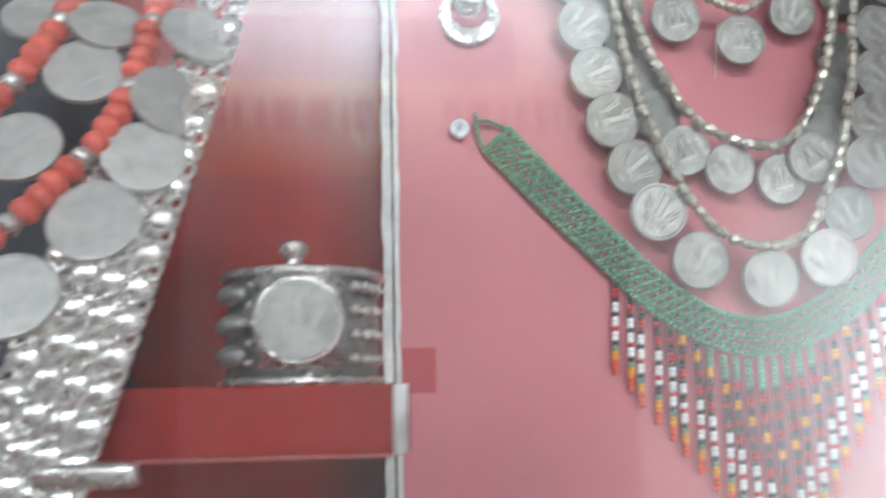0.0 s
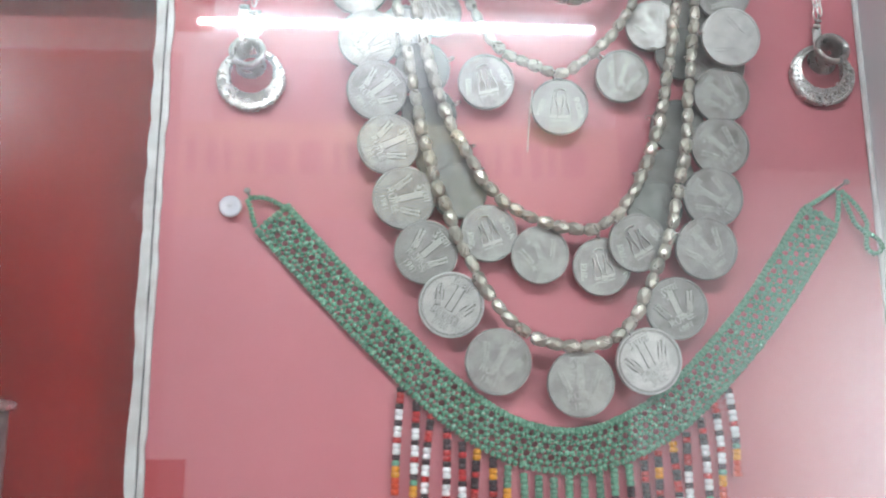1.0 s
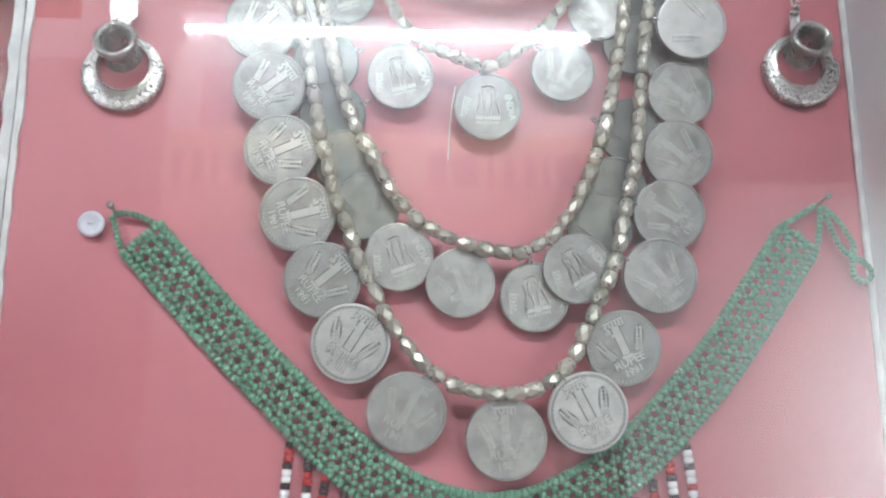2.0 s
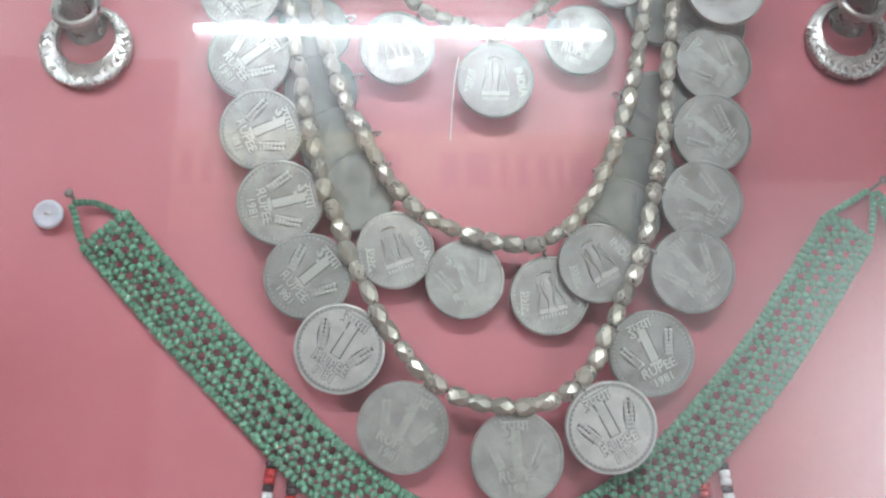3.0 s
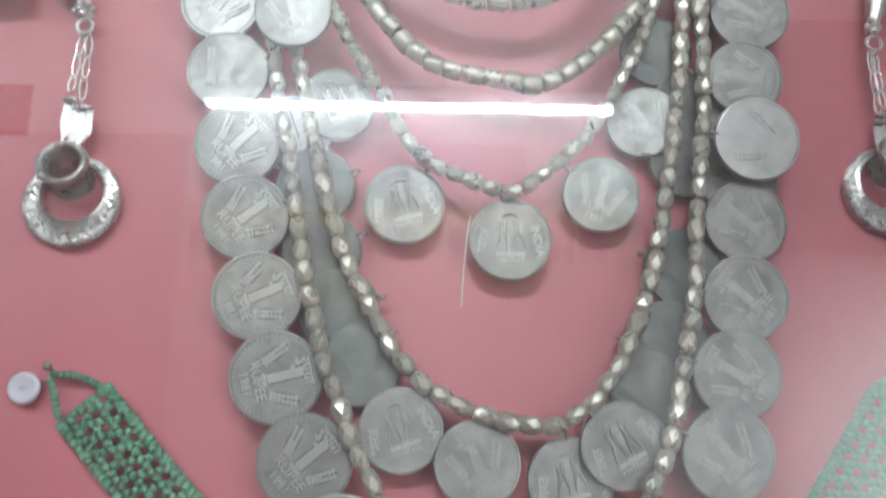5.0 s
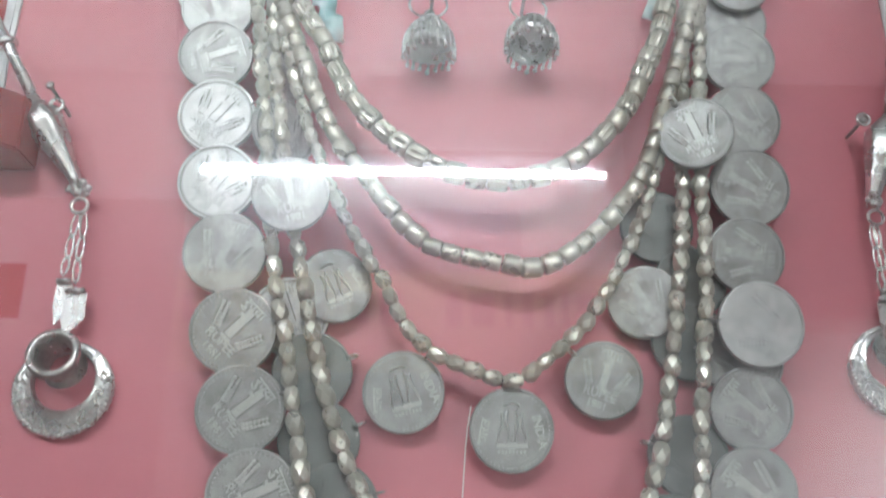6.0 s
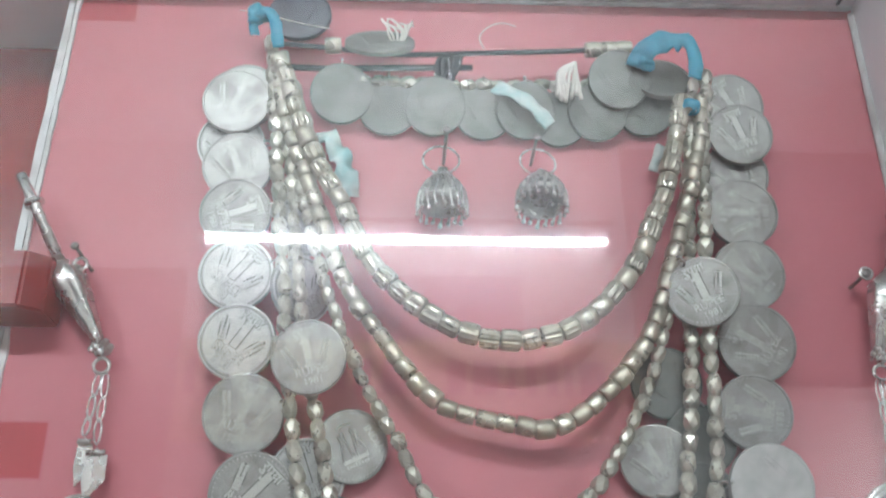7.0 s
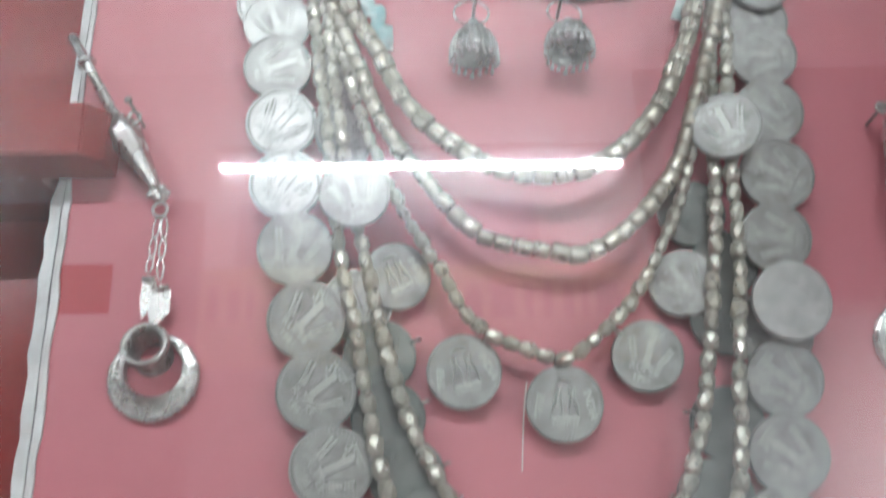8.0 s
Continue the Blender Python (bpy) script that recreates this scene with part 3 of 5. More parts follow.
    if kind == "emblem":
        box(bm, -0.0056, 0.0056, -0.0062, -0.0039, z - 0.0001, z + 0.00002)
    bm.faces.ensure_lookup_table()
    for f in bm.faces[relief:]:
        f.material_index = 2
    me = finish(bm, [mat, {M_COIN: M_COIN_SOFT}.get(mat, mat) if kind == "worn" else {M_COIN: M_COIN_RELIEF, M_COIN_BRIGHT: M_COIN_BRIGHT}.get(mat, mat), M_COIN_GRIME_SHADE if kind == "value" else {M_COIN_SHADED: M_COIN_SHADED, M_COIN_DARK: M_COIN_DARK}.get(mat, M_COIN_FAINT), {M_COIN_DARK: M_COIN_DARK}.get(mat, M_COIN_FAINT if kind == "value" else mat)], True, name)
    me.set_sharp_from_angle(angle=radians(18))
    return me


COINS = {
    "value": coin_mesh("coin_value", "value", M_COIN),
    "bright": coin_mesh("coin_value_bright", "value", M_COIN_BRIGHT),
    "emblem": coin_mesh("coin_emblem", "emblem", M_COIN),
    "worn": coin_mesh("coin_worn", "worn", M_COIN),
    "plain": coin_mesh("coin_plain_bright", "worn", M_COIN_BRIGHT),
    "dull": coin_mesh("coin_shaded", "worn", M_COIN_SHADED),
    "dark": coin_mesh("coin_dark", "worn", M_COIN_DARK),
}
LOOP = finish(tube(bmesh.new(), [(0.0019 * math.cos(2 * math.pi * i / 12), 0.0019 * math.sin(2 * math.pi * i / 12), 0) for i in range(12)], 0.00042, 6, closed=True), M_SILVER, True, "loop")


def coin(parent, x, z, y=0.511, mm=27.5, spin=0.0, tilt=8.0, turn=0.0, kind="value", toward=None):
    """One coin facing the pane, its top leaning forward by tilt; its loop points to the strand."""
    s = mm / 28.0
    m = pose(x, y, z, 90 + tilt, 0, 0) @ Matrix.Rotation(radians(turn), 4, "Y") @ Matrix.Rotation(radians(spin), 4, "Z") @ Matrix.Diagonal((s, s, 1, 1))
    ob = piece("coin", COINS[kind], m, parent, {"bright": "bright coin", "plain": "bright worn coin", "dark": "dark tarnished coin"}.get(kind, ""))
    if toward is not None:
        d = Vector((toward[0] - x, 0, toward[1] - z))
        if d.length > 1e-4:
            d.normalize()
            c = Vector((x, y - 0.0014 * d.z, z)) + d * (0.014 * s + 0.0007)
            lp = new("loop", LOOP)
            lp.parent = ob
            world_pose = along(c, Vector((d.z, 0, -d.x)), 0.0)
            lp.matrix_basis = m.inverted() @ world_pose
    return ob


# ---------------------------------------------------------------- beads
def faceted_bead(name, length, r, mat, seed):
    """A cast bead with diamond facets and a waist at each end."""
    rnd = random.Random(seed)
    bm = bmesh.new()
    n = 6
    rings = []
    for h, k, tw in ((-0.5, 0.58, 0), (-0.46, 0.70, 0), (-0.22, 0.98, 0.5), (0.20, 1.0, 0.0), (0.46, 0.70, 0.5), (0.5, 0.58, 0.5)):
        rings.append([bm.verts.new((r * k * rnd.uniform(0.93, 1.06) * math.cos(2 * math.pi * (i + tw) / n),
                                    r * k * rnd.uniform(0.93, 1.06) * math.sin(2 * math.pi * (i + tw) / n), h * length)) for i in range(n)])
    for a, b in zip(rings, rings[1:]):
        bmesh.ops.bridge_loops(bm, edges=[bm.edges.new((q[i], q[(i + 1) % n])) if not bm.edges.get((q[i], q[(i + 1) % n])) else bm.edges.get((q[i], q[(i + 1) % n])) for q in (a, b) for i in range(n)])
    bm.faces.new(rings[0][::-1])
    bm.faces.new(rings[-1])
    bmesh.ops.triangulate(bm, faces=bm.faces)
    bmesh.ops.recalc_face_normals(bm, faces=bm.faces)
    return finish(bm, mat, False, name)


def barrel_bead(name, length, r, mat, flutes=0, seg=20):
    bm = bmesh.new()
    rip = (lambda a, j: 1 + (0.055 * math.cos(flutes * a) if 1 < j < 6 else 0)) if flutes else None
    lathe(bm, [(r * 0.3, -0.5 * length), (r * 0.84, -0.5 * length), (r * 0.95, -0.43 * length), (r, -0.2 * length), (r, 0.2 * length),
               (r * 0.95, 0.43 * length), (r * 0.84, 0.5 * length), (r * 0.3, 0.5 * length)], seg if not flutes else flutes * 4, ripple=rip)
    me = finish(bm, mat, True, name)
    me.set_sharp_from_angle(angle=radians(40))
    return me


def strand(parent, pts, meshes, length, seed, jitter=0.0004):
    """Beads threaded end to end along a line of (x, y, z) points, with their cord."""
    rnd = random.Random(seed)
    line = smooth_path(pts, length)
    for a, b in zip(line, line[1:]):
        d = b - a
        c = (a + b) / 2 + Vector((rnd.uniform(-jitter, jitter), rnd.uniform(-jitter, jitter), rnd.uniform(-jitter, jitter)))
        d = d.normalized() + Vector((rnd.uniform(-0.09, 0.09), rnd.uniform(-0.09, 0.09), rnd.uniform(-0.09, 0.09)))
        k, w = rnd.uniform(0.95, 1.05), rnd.uniform(0.88, 1.10)
        piece("bead", rnd.choice(meshes), along(c, d, rnd.uniform(0, 6.28)) @ Matrix.Diagonal((w, w, k, 1)), parent)
    part("cord", tube(bmesh.new(), line, 0.0006, 5), M_CORD, parent, "dark cotton cord")
    return line


def nearest(line, x, z):
    p = min(line, key=lambda q: (q.x - x) ** 2 + (q.z - z) ** 2)
    return p.x, p.z


def lay(pts, y, bulge=0.0):
    """Gives (x, z) points their depth; the middle of the strand sags towards the board by bulge."""
    n = len(pts) - 1
    return [(x, y + bulge * math.sin(math.pi * i / n), z) for i, (x, z) in enumerate(pts)]


FACET = [faceted_bead("bead", 0.0071, 0.0028, M_BEAD, i) for i in range(6)]
FACET_SMALL = [faceted_bead("bead", 0.0061, 0.0025, M_BEAD, 20 + i) for i in range(6)]
BARREL = [barrel_bead("bead", 0.0062, 0.0031, M_BRASS), barrel_bead("bead", 0.0062, 0.0030, M_BRASS, 0, 12)]
FLUTED = [barrel_bead("bead", 0.0066, 0.0035, M_BRASS, 0), barrel_bead("bead", 0.0066, 0.0034, M_BRASS, 12), barrel_bead("bead", 0.0066, 0.0035, M_BRASS, 14)]

# the longest necklace
long_necklace = thing("coin_necklace", (0.169, BOARD, 1.746), "longest white-metal bead necklace hung all round with old coins", "necklace", "coin necklaces")
LINE_1 = strand(long_necklace, lay([
    (0.086, 1.750), (0.089, 1.722), (0.092, 1.695), (0.095, 1.666), (0.0985, 1.636), (0.103, 1.600), (0.107, 1.581), (0.1115, 1.558),
    (0.117, 1.529), (0.124, 1.504), (0.134, 1.480), (0.147, 1.458), (0.160, 1.446), (0.177, 1.441), (0.195, 1.4435), (0.205, 1.452),
    (0.2115, 1.466), (0.221, 1.485), (0.2275, 1.509), (0.2325, 1.536), (0.236, 1.565), (0.240, 1.597), (0.2415, 1.626), (0.2445, 1.668), (0.249, 1.708), (0.253, 1.738)], 0.5045),
    FACET, 0.0071, 1)
# x, z, depth, diameter, turn of the face
for x, z, y, mm, spin, kind in (
        (0.077, 1.728, 0.5120, 25.5, 10, "worn"), (0.075, 1.7215, 0.5060, 25.5, -20, "worn"), (0.073, 1.707, 0.5125, 25.0, 30, "bright"),
        (0.0771, 1.6955, 0.5085, 25.5, 20, "worn"), (0.0783, 1.676, 0.5075, 25.5, -70, "value"), (0.0804, 1.6531, 0.5085, 26.0, -40, "bright"),
        (0.0829, 1.6285, 0.5080, 26.0, -35, "bright"), (0.087, 1.6043, 0.5085, 26.5, -20, "worn"), (0.0917, 1.5787, 0.5085, 27.0, -45, "value")):
    coin(long_necklace, x, z, y, mm, spin, 7, 0, kind, nearest(LINE_1, x, z))
for x, z, y, mm, spin, kind in (
        (0.0957, 1.5544, 0.5085, 27.0, -52, "value"), (0.1009, 1.5295, 0.5085, 27.0, -66, "value"), (0.1079, 1.5052, 0.5085, 27.5, -76, "value"),
        (0.1174, 1.4813, 0.5085, 27.5, -50, "value"), (0.128, 1.4587, 0.5080, 28.0, -32, "bright"), (0.1477, 1.435, 0.5090, 28.0, -28, "worn"),
        (0.1823, 1.426, 0.5090, 28.5, 4, "worn"), (0.2103, 1.435, 0.5045, 28.0, 28, "bright"), (0.2246, 1.4577, 0.5080, 27.0, 25, "value")):
    coin(long_necklace, x, z, y, mm, spin, 7, 0, kind, nearest(LINE_1, x, z))
for x, z, y, mm, spin, kind in (
        (0.2394, 1.4842, 0.5085, 27.5, 40, "worn"), (0.2445, 1.5077, 0.5100, 27.0, 60, "worn"), (0.2488, 1.5309, 0.5085, 26.5, 50, "worn"),
        (0.2514, 1.5557, 0.5095, 26.0, 50, "worn"), (0.2549, 1.5808, 0.5025, 27.0, 70, "plain"), (0.252, 1.572, 0.5135, 26.0, 30, "worn"),
        (0.256, 1.6064, 0.5105, 25.5, 80, "worn"), (0.2592, 1.6299, 0.5085, 27.0, 60, "worn"), (0.2605, 1.6559, 0.5100, 26.0, 50, "worn"),
        (0.2609, 1.6794, 0.5085, 26.0, 90, "worn"), (0.262, 1.697, 0.5125, 25.0, 30, "worn"), (0.2639, 1.7116, 0.5070, 24.5, 20, "value"),
        (0.264, 1.728, 0.5125, 26.0, 30, "worn")):
    coin(long_necklace, x, z, y, mm, spin, 7, 0, kind, nearest(LINE_1, x, z))

# the second necklace
second_necklace = thing("coin_necklace", (0.168, BOARD, 1.742), "white-metal bead necklace with coins along its lower curve", "necklace", "coin necklaces")
LINE_2 = strand(second_necklace, lay([
    (0.090, 1.745), (0.096, 1.70), (0.102, 1.65), (0.108, 1.615), (0.113, 1.593), (0.119, 1.567), (0.126, 1.544), (0.135, 1.525),
    (0.147, 1.507), (0.163, 1.4965), (0.178, 1.4925), (0.189, 1.4915), (0.199, 1.497), (0.209, 1.510), (0.2165, 1.527), (0.222, 1.544),
    (0.227, 1.568), (0.232, 1.597), (0.2355, 1.625), (0.239, 1.66), (0.242, 1.69), (0.247, 1.73)], 0.5065), FACET, 0.0069, 2)
# dull coins lie behind the strand; their shade is in the metal's colour
for x, z, y, mm, spin, turn, kind in (
        (0.103, 1.648, 0.5095, 24.0, 20, 40, "bright"), (0.101, 1.672, 0.5105, 22.0, 20, 45, "bright"), (0.1081, 1.6205, 0.4985, 24.5, 15, 0, "worn"),
        (0.108, 1.585, 0.5140, 25.0, 20, 0, "bright"), (0.116, 1.567, 0.5140, 25.0, 20, 0, "dull"), (0.119, 1.546, 0.5145, 25.0, 20, 8, "dull"),
        (0.125, 1.527, 0.5140, 25.0, -30, 0, "dull"), (0.132, 1.510, 0.5135, 25.0, 15, 0, "dull"), (0.1446, 1.4905, 0.5110, 25.0, 20, 0, "emblem"),
        (0.1668, 1.4812, 0.5110, 25.3, 20, 0, "worn")):
    coin(second_necklace, x, z, y, mm, spin, 6, turn, kind, nearest(LINE_2, x, z))
for x, z, y, mm, spin, turn, kind in (
        (0.194, 1.4765, 0.5125, 25.5, 14, 0, "emblem"), (0.209, 1.4863, 0.5080, 25.5, 30, 0, "emblem"), (0.219, 1.503, 0.5135, 25.0, 30, 0, "dull"),
        (0.225, 1.518, 0.5140, 25.5, 30, 0, "dull"), (0.232, 1.542, 0.5145, 25.0, 30, 0, "dull"), (0.236, 1.578, 0.5145, 25.0, 0, 0, "dull"),
        (0.238, 1.598, 0.5150, 24.0, 0, 0, "dull"), (0.228, 1.617, 0.5135, 24.5, 30, 0, "dull"), (0.2395, 1.6445, 0.4985, 24.5, 20, -18, "value")):
    coin(second_necklace, x, z, y, mm, spin, 6, turn, kind, nearest(LINE_2, x, z))

# the third necklace
third_necklace = thing("coin_necklace", (0.168, BOARD, 1.742), "short white-metal bead necklace with three hanging coins", "necklace", "coin necklaces")
LINE_3 = strand(third_necklace, lay([
    (0.091, 1.742), (0.095, 1.713), (0.102, 1.682), (0.109, 1.657), (0.1155, 1.637), (0.122, 1.622), (0.131, 1.605), (0.139, 1.592),
    (0.146, 1.578), (0.155, 1.571), (0.167, 1.5655), (0.179, 1.563), (0.186, 1.568), (0.1965, 1.577), (0.2075, 1.590), (0.214, 1.602),
    (0.220, 1.614), (0.2275, 1.634), (0.234, 1.66), (0.241, 1.69), (0.248, 1.735)], 0.5055), FACET_SMALL, 0.0061, 3)
for x, z, y, mm, spin, turn, kind in (
        (0.122, 1.5946, 0.5120, 24.0, 25, 12, "emblem"), (0.1445, 1.5605, 0.5115, 25.3, 15, 0, "emblem"), (0.1774, 1.549, 0.5105, 25.8, 0, 0, "emblem"),
        (0.2067, 1.5647, 0.5115, 24.5, -20, 0, "worn"), (0.2221, 1.5906, 0.5130, 24.0, 30, -10, "worn")):
    coin(third_necklace, x, z, y, mm, spin, 6, turn, kind, nearest(LINE_3, x, z))
part("thread", tube(bmesh.new(), smooth_path([(0.1650, 0.5085, 1.556), (0.1637, 0.5075, 1.548), (0.1628, 0.508, 1.538), (0.1622, 0.510, 1.527)], 0.001), 0.00022, 5), M_THREAD, third_necklace, "loose pale thread end")

# two plain bead necklaces
barrel_necklace = thing("bead_necklace", (0.169, BOARD, 1.735), "short necklace of plain pale-brass barrel beads", "necklace", "bead necklaces")
strand(barrel_necklace, lay([
    (0.090, 1.738), (0.092, 1.722), (0.0955, 1.708), (0.106, 1.681), (0.115, 1.656), (0.1215, 1.643), (0.1305, 1.630), (0.141, 1.616), (0.150, 1.607), (0.160, 1.603),
    (0.177, 1.5995), (0.187, 1.599), (0.1985, 1.605), (0.210, 1.616), (0.2185, 1.626), (0.224, 1.637), (0.2305, 1.654), (0.237, 1.673),
    (0.242, 1.689), (0.248, 1.712), (0.250, 1.728)], 0.5035), BARREL, 0.0064, 4, 0.0003)
fluted_necklace = thing("bead_necklace", (0.167, BOARD, 1.738), "shortest necklace of thick fluted pale-brass beads", "necklace", "bead necklaces")
strand(fluted_necklace, lay([
    (0.0895, 1.739), (0.095, 1.725), (0.103, 1.702), (0.110, 1.688), (0.117, 1.676), (0.125, 1.6585), (0.134, 1.647), (0.146, 1.637), (0.157, 1.631), (0.170, 1.6275),
    (0.184, 1.6285), (0.195, 1.6325), (0.206, 1.641), (0.217, 1.654), (0.226, 1.672), (0.233, 1.690), (0.239, 1.713), (0.244, 1.730)], 0.5010), FLUTED, 0.0069, 5, 0.0002)
for c, r in (((0.2435, 0.4995, 1.7185), 0.0036),):
    part("wrap", lathe(bmesh.new(), [(r * 0.8, -0.002), (r, -0.0015), (r, 0.0015), (r * 0.8, 0.002)], 14, along(c, (0.25, 0, 1))), M_BLUE, fluted_necklace, "turquoise thread wrap")

# the row of coins across the top
top_necklace = thing("coin_necklace", (0.169, BOARD, 1.742), "row of dull coins on small beads under a black cord", "necklace", "coin necklaces")
strand(top_necklace, lay([(0.108, 1.741), (0.120, 1.736), (0.140, 1.735), (0.165, 1.7345), (0.190, 1.735), (0.210, 1.736), (0.222, 1.744), (0.236, 1.748)], 0.5120),
                FACET_SMALL, 0.0058, 6)
# this row faces down; part of its shade is in the dull metal
for i, (x, z, mm, spin) in enumerate(((0.113, 1.730, 24, 0), (0.131, 1.7262, 23.5, 10), (0.149, 1.725, 23.5, -10), (0.168, 1.7248, 23.5, 15), (0.184, 1.7240, 23, 0),
                                      (0.197, 1.7215, 22, -20), (0.212, 1.7238, 23, 10), (0.231, 1.728, 24, 30))):
    coin(top_necklace, x, z, 0.5125 + 0.002 * (i % 2), mm, spin, 16, 0, "dull", (x, z + 0.02))
coin(top_necklace, 0.220, 1.7355, 0.5075, 24, 10, 12, 0, "dull", (0.221, 1.75))
coin(top_necklace, 0.237, 1.7385, 0.5110, 24, 10, -20, 0, "dull")
coin(top_necklace, 0.0955, 1.7635, 0.5085, 25, 0, -4, 0, "dark")
coin(top_necklace, 0.1275, 1.7490, 0.5060, 27, 0, -36, 0, "dull")
part("cord", tube(bmesh.new(), smooth_path([(0.090, 0.506, 1.748), (0.104, 0.507, 1.7475), (0.135, 0.508, 1.7455), (0.170, 0.508, 1.7470), (0.205, 0.508, 1.7490), (0.226, 0.506, 1.7500)], 0.004), 0.0011, 7), M_CORD, top_necklace, "black cord")
part("cord", tube(bmesh.new(), smooth_path([(0.092, 0.510, 1.740), (0.108, 0.512, 1.741), (0.130, 0.513, 1.7425), (0.165, 0.513, 1.7435)], 0.004), 0.0013, 7), M_CORD, top_necklace, "black cord")
rnd = random.Random(5)
bm = bmesh.new()
for k in range(7):
    tube(bm, smooth_path([(0.152 + rnd.uniform(0, 0.008), 0.511, 1.748), (0.150 + rnd.uniform(0, 0.009), 0.509, 1.743), (0.149 + rnd.uniform(0, 0.007), 0.5105, 1.735)], 0.002), 0.0013, 6)
part("knot", bm, M_CORD, top_necklace, "dark cloth knot")
for k, x in enumerate((0.1095, 0.2105, 0.2165, 0.2225)):
    piece("bead", BARREL[0], along((x, 0.5065, 1.7480 + 0.0004 * k), (1, 0, 0.06)), top_necklace)
bm = bmesh.new()
for k in range(13):
    x = 0.198 + rnd.uniform(-0.003, 0.004)
    tube(bm, smooth_path([(0.203, 0.5060, 1.742), (x + 0.001, 0.5045, 1.736), (x + rnd.uniform(-0.002, 0.003), 0.5045, 1.7245 + rnd.uniform(-0.003, 0.003))], 0.002), 0.0008, 5)
part("tassel", bm, M_THREAD, top_necklace, "frayed cream cotton tassel")
bm = bmesh.new()
for k in range(10):
    x = 0.132 + rnd.uniform(-0.006, 0.009)
    tube(bm, smooth_path([(0.1335, 0.5070, 1.7475), (0.133 + rnd.uniform(-0.004, 0.005), 0.505, 1.7530), (x, 0.505, 1.759 + rnd.uniform(-0.002, 0.004)), (x + rnd.uniform(-0.003, 0.003), 0.506, 1.7575)], 0.002), 0.00048, 5)
part("thread", bm, M_THREAD, top_necklace, "tangle of white thread ends")
part("thread", tube(bmesh.new(), smooth_path([(0.168, 0.5065, 1.748), (0.166, 0.505, 1.752), (0.170, 0.506, 1.758), (0.176, 0.510, 1.763), (0.182, 0.516, 1.766)], 0.002), 0.00025, 5), M_THREAD, top_necklace, "loose white thread")
part("thread", tube(bmesh.new(), smooth_path([(0.070, 0.517, 1.772), (0.080, 0.508, 1.764), (0.090, 0.5045, 1.7585), (0.100, 0.5060, 1.7570), (0.109, 0.5075, 1.7565)], 0.002), 0.00025, 5), M_THREAD, top_necklace, "loose white thread")


def ribbon(bm, pts, w, normal=(0, -1, 0), thick=0.0004, wave=0.0):
    """A strip of cloth along a line, with a little twist."""
    pts = smooth_path(pts, 0.0012)
    prev = None
    for i, p in enumerate(pts):
        d = (pts[min(i + 1, len(pts) - 1)] - pts[max(i - 1, 0)]).normalized()
        n = Vector(normal)
        n.rotate(Matrix.Rotation(wave * math.sin(i * 0.7), 3, d))
        s = d.cross(n).normalized() * w * (1 + 0.07 * math.sin(i * 1.1))
        n = s.cross(d).normalized() * thick
        row = [bm.verts.new(v) for v in (p - s - n, p + s - n, p + s + n, p - s + n)]
        if prev:
            for k in range(4):
                bm.faces.new([prev[k], prev[(k + 1) % 4], row[(k + 1) % 4], row[k]])
        else:
            bm.faces.new(row[::-1])
        prev = row
    bm.faces.new(prev)
    bmesh.ops.recalc_face_normals(bm, faces=bm.faces)
    return bm


def crumple(bm, c, r, seed):
    """A small crumpled knot of cloth."""
    g = bmesh.ops.create_icosphere(bm, subdivisions=3, radius=r)
    for v in g["verts"]:
        v.co *= 1 + 0.75 * noise.noise(v.co * 420 + Vector((seed, 0, 0)))
        v.co = Vector(c) + Vector((v.co.x, v.co.y * 0.7, v.co.z))
    return bm


tie = thing("cloth_tie", (0.0885, BOARD, 1.745), "turquoise cloth tie knotted round the necklace ends", "cloth tie", "cloth ties")
part("knot", crumple(bmesh.new(), (0.0800, 0.5040, 1.7600), 0.0042, 1), M_BLUE, tie)
part("tail", ribbon(bmesh.new(), [(0.0800, 0.503, 1.7600), (0.0850, 0.5005, 1.7585), (0.0880, 0.4985, 1.752), (0.0895, 0.4965, 1.7440), (0.0905, 0.4965, 1.7385)], 0.0022, (0.2, -1, 0.1), 0.0005, 0.25), M_BLUE, tie)
part("tail", ribbon(bmesh.new(), [(0.0790, 0.5045, 1.7605), (0.0785, 0.5045, 1.755), (0.0800, 0.505, 1.750)], 0.0018, (0.2, -1, 0.1), 0.0005, 0.4), M_BLUE, tie)
tie = thing("cloth_tie", (0.240, BOARD, 1.7380), "turquoise cloth tie looped over the necklace ends", "cloth tie", "cloth ties")
part("band", ribbon(bmesh.new(), [(0.2265, 0.503, 1.7380), (0.2290, 0.500, 1.7435), (0.2345, 0.4985, 1.7465), (0.2400, 0.4975, 1.7470), (0.2440, 0.4965, 1.7450)], 0.0046, (0, -1, 0.15), 0.0006, 0.25), M_BLUE, tie)
part("tail", ribbon(bmesh.new(), [(0.2435, 0.4962, 1.7475), (0.2458, 0.4955, 1.7420), (0.2460, 0.4945, 1.7350), (0.2448, 0.4940, 1.7275)], 0.0026, (0.1, -1, 0.1), 0.0006, 0.2), M_BLUE, tie)
part("knot", crumple(bmesh.new(), (0.2290, 0.5030, 1.7410), 0.0038, 6), M_BLUE, tie)
tape = thing("tape_scrap", (0.189, BOARD, 1.722), "stained whitish tape scrap stuck across the coin row", "tape scrap", "tape scraps")
part("strip", ribbon(bmesh.new(), [(0.1720, 0.5095, 1.7325), (0.1800, 0.5070, 1.7275), (0.1870, 0.5065, 1.7210), (0.1925, 0.5085, 1.7150)], 0.0030, (0.1, -1, 0.2), 0.0003, 0.2), M_PAPER, tape)
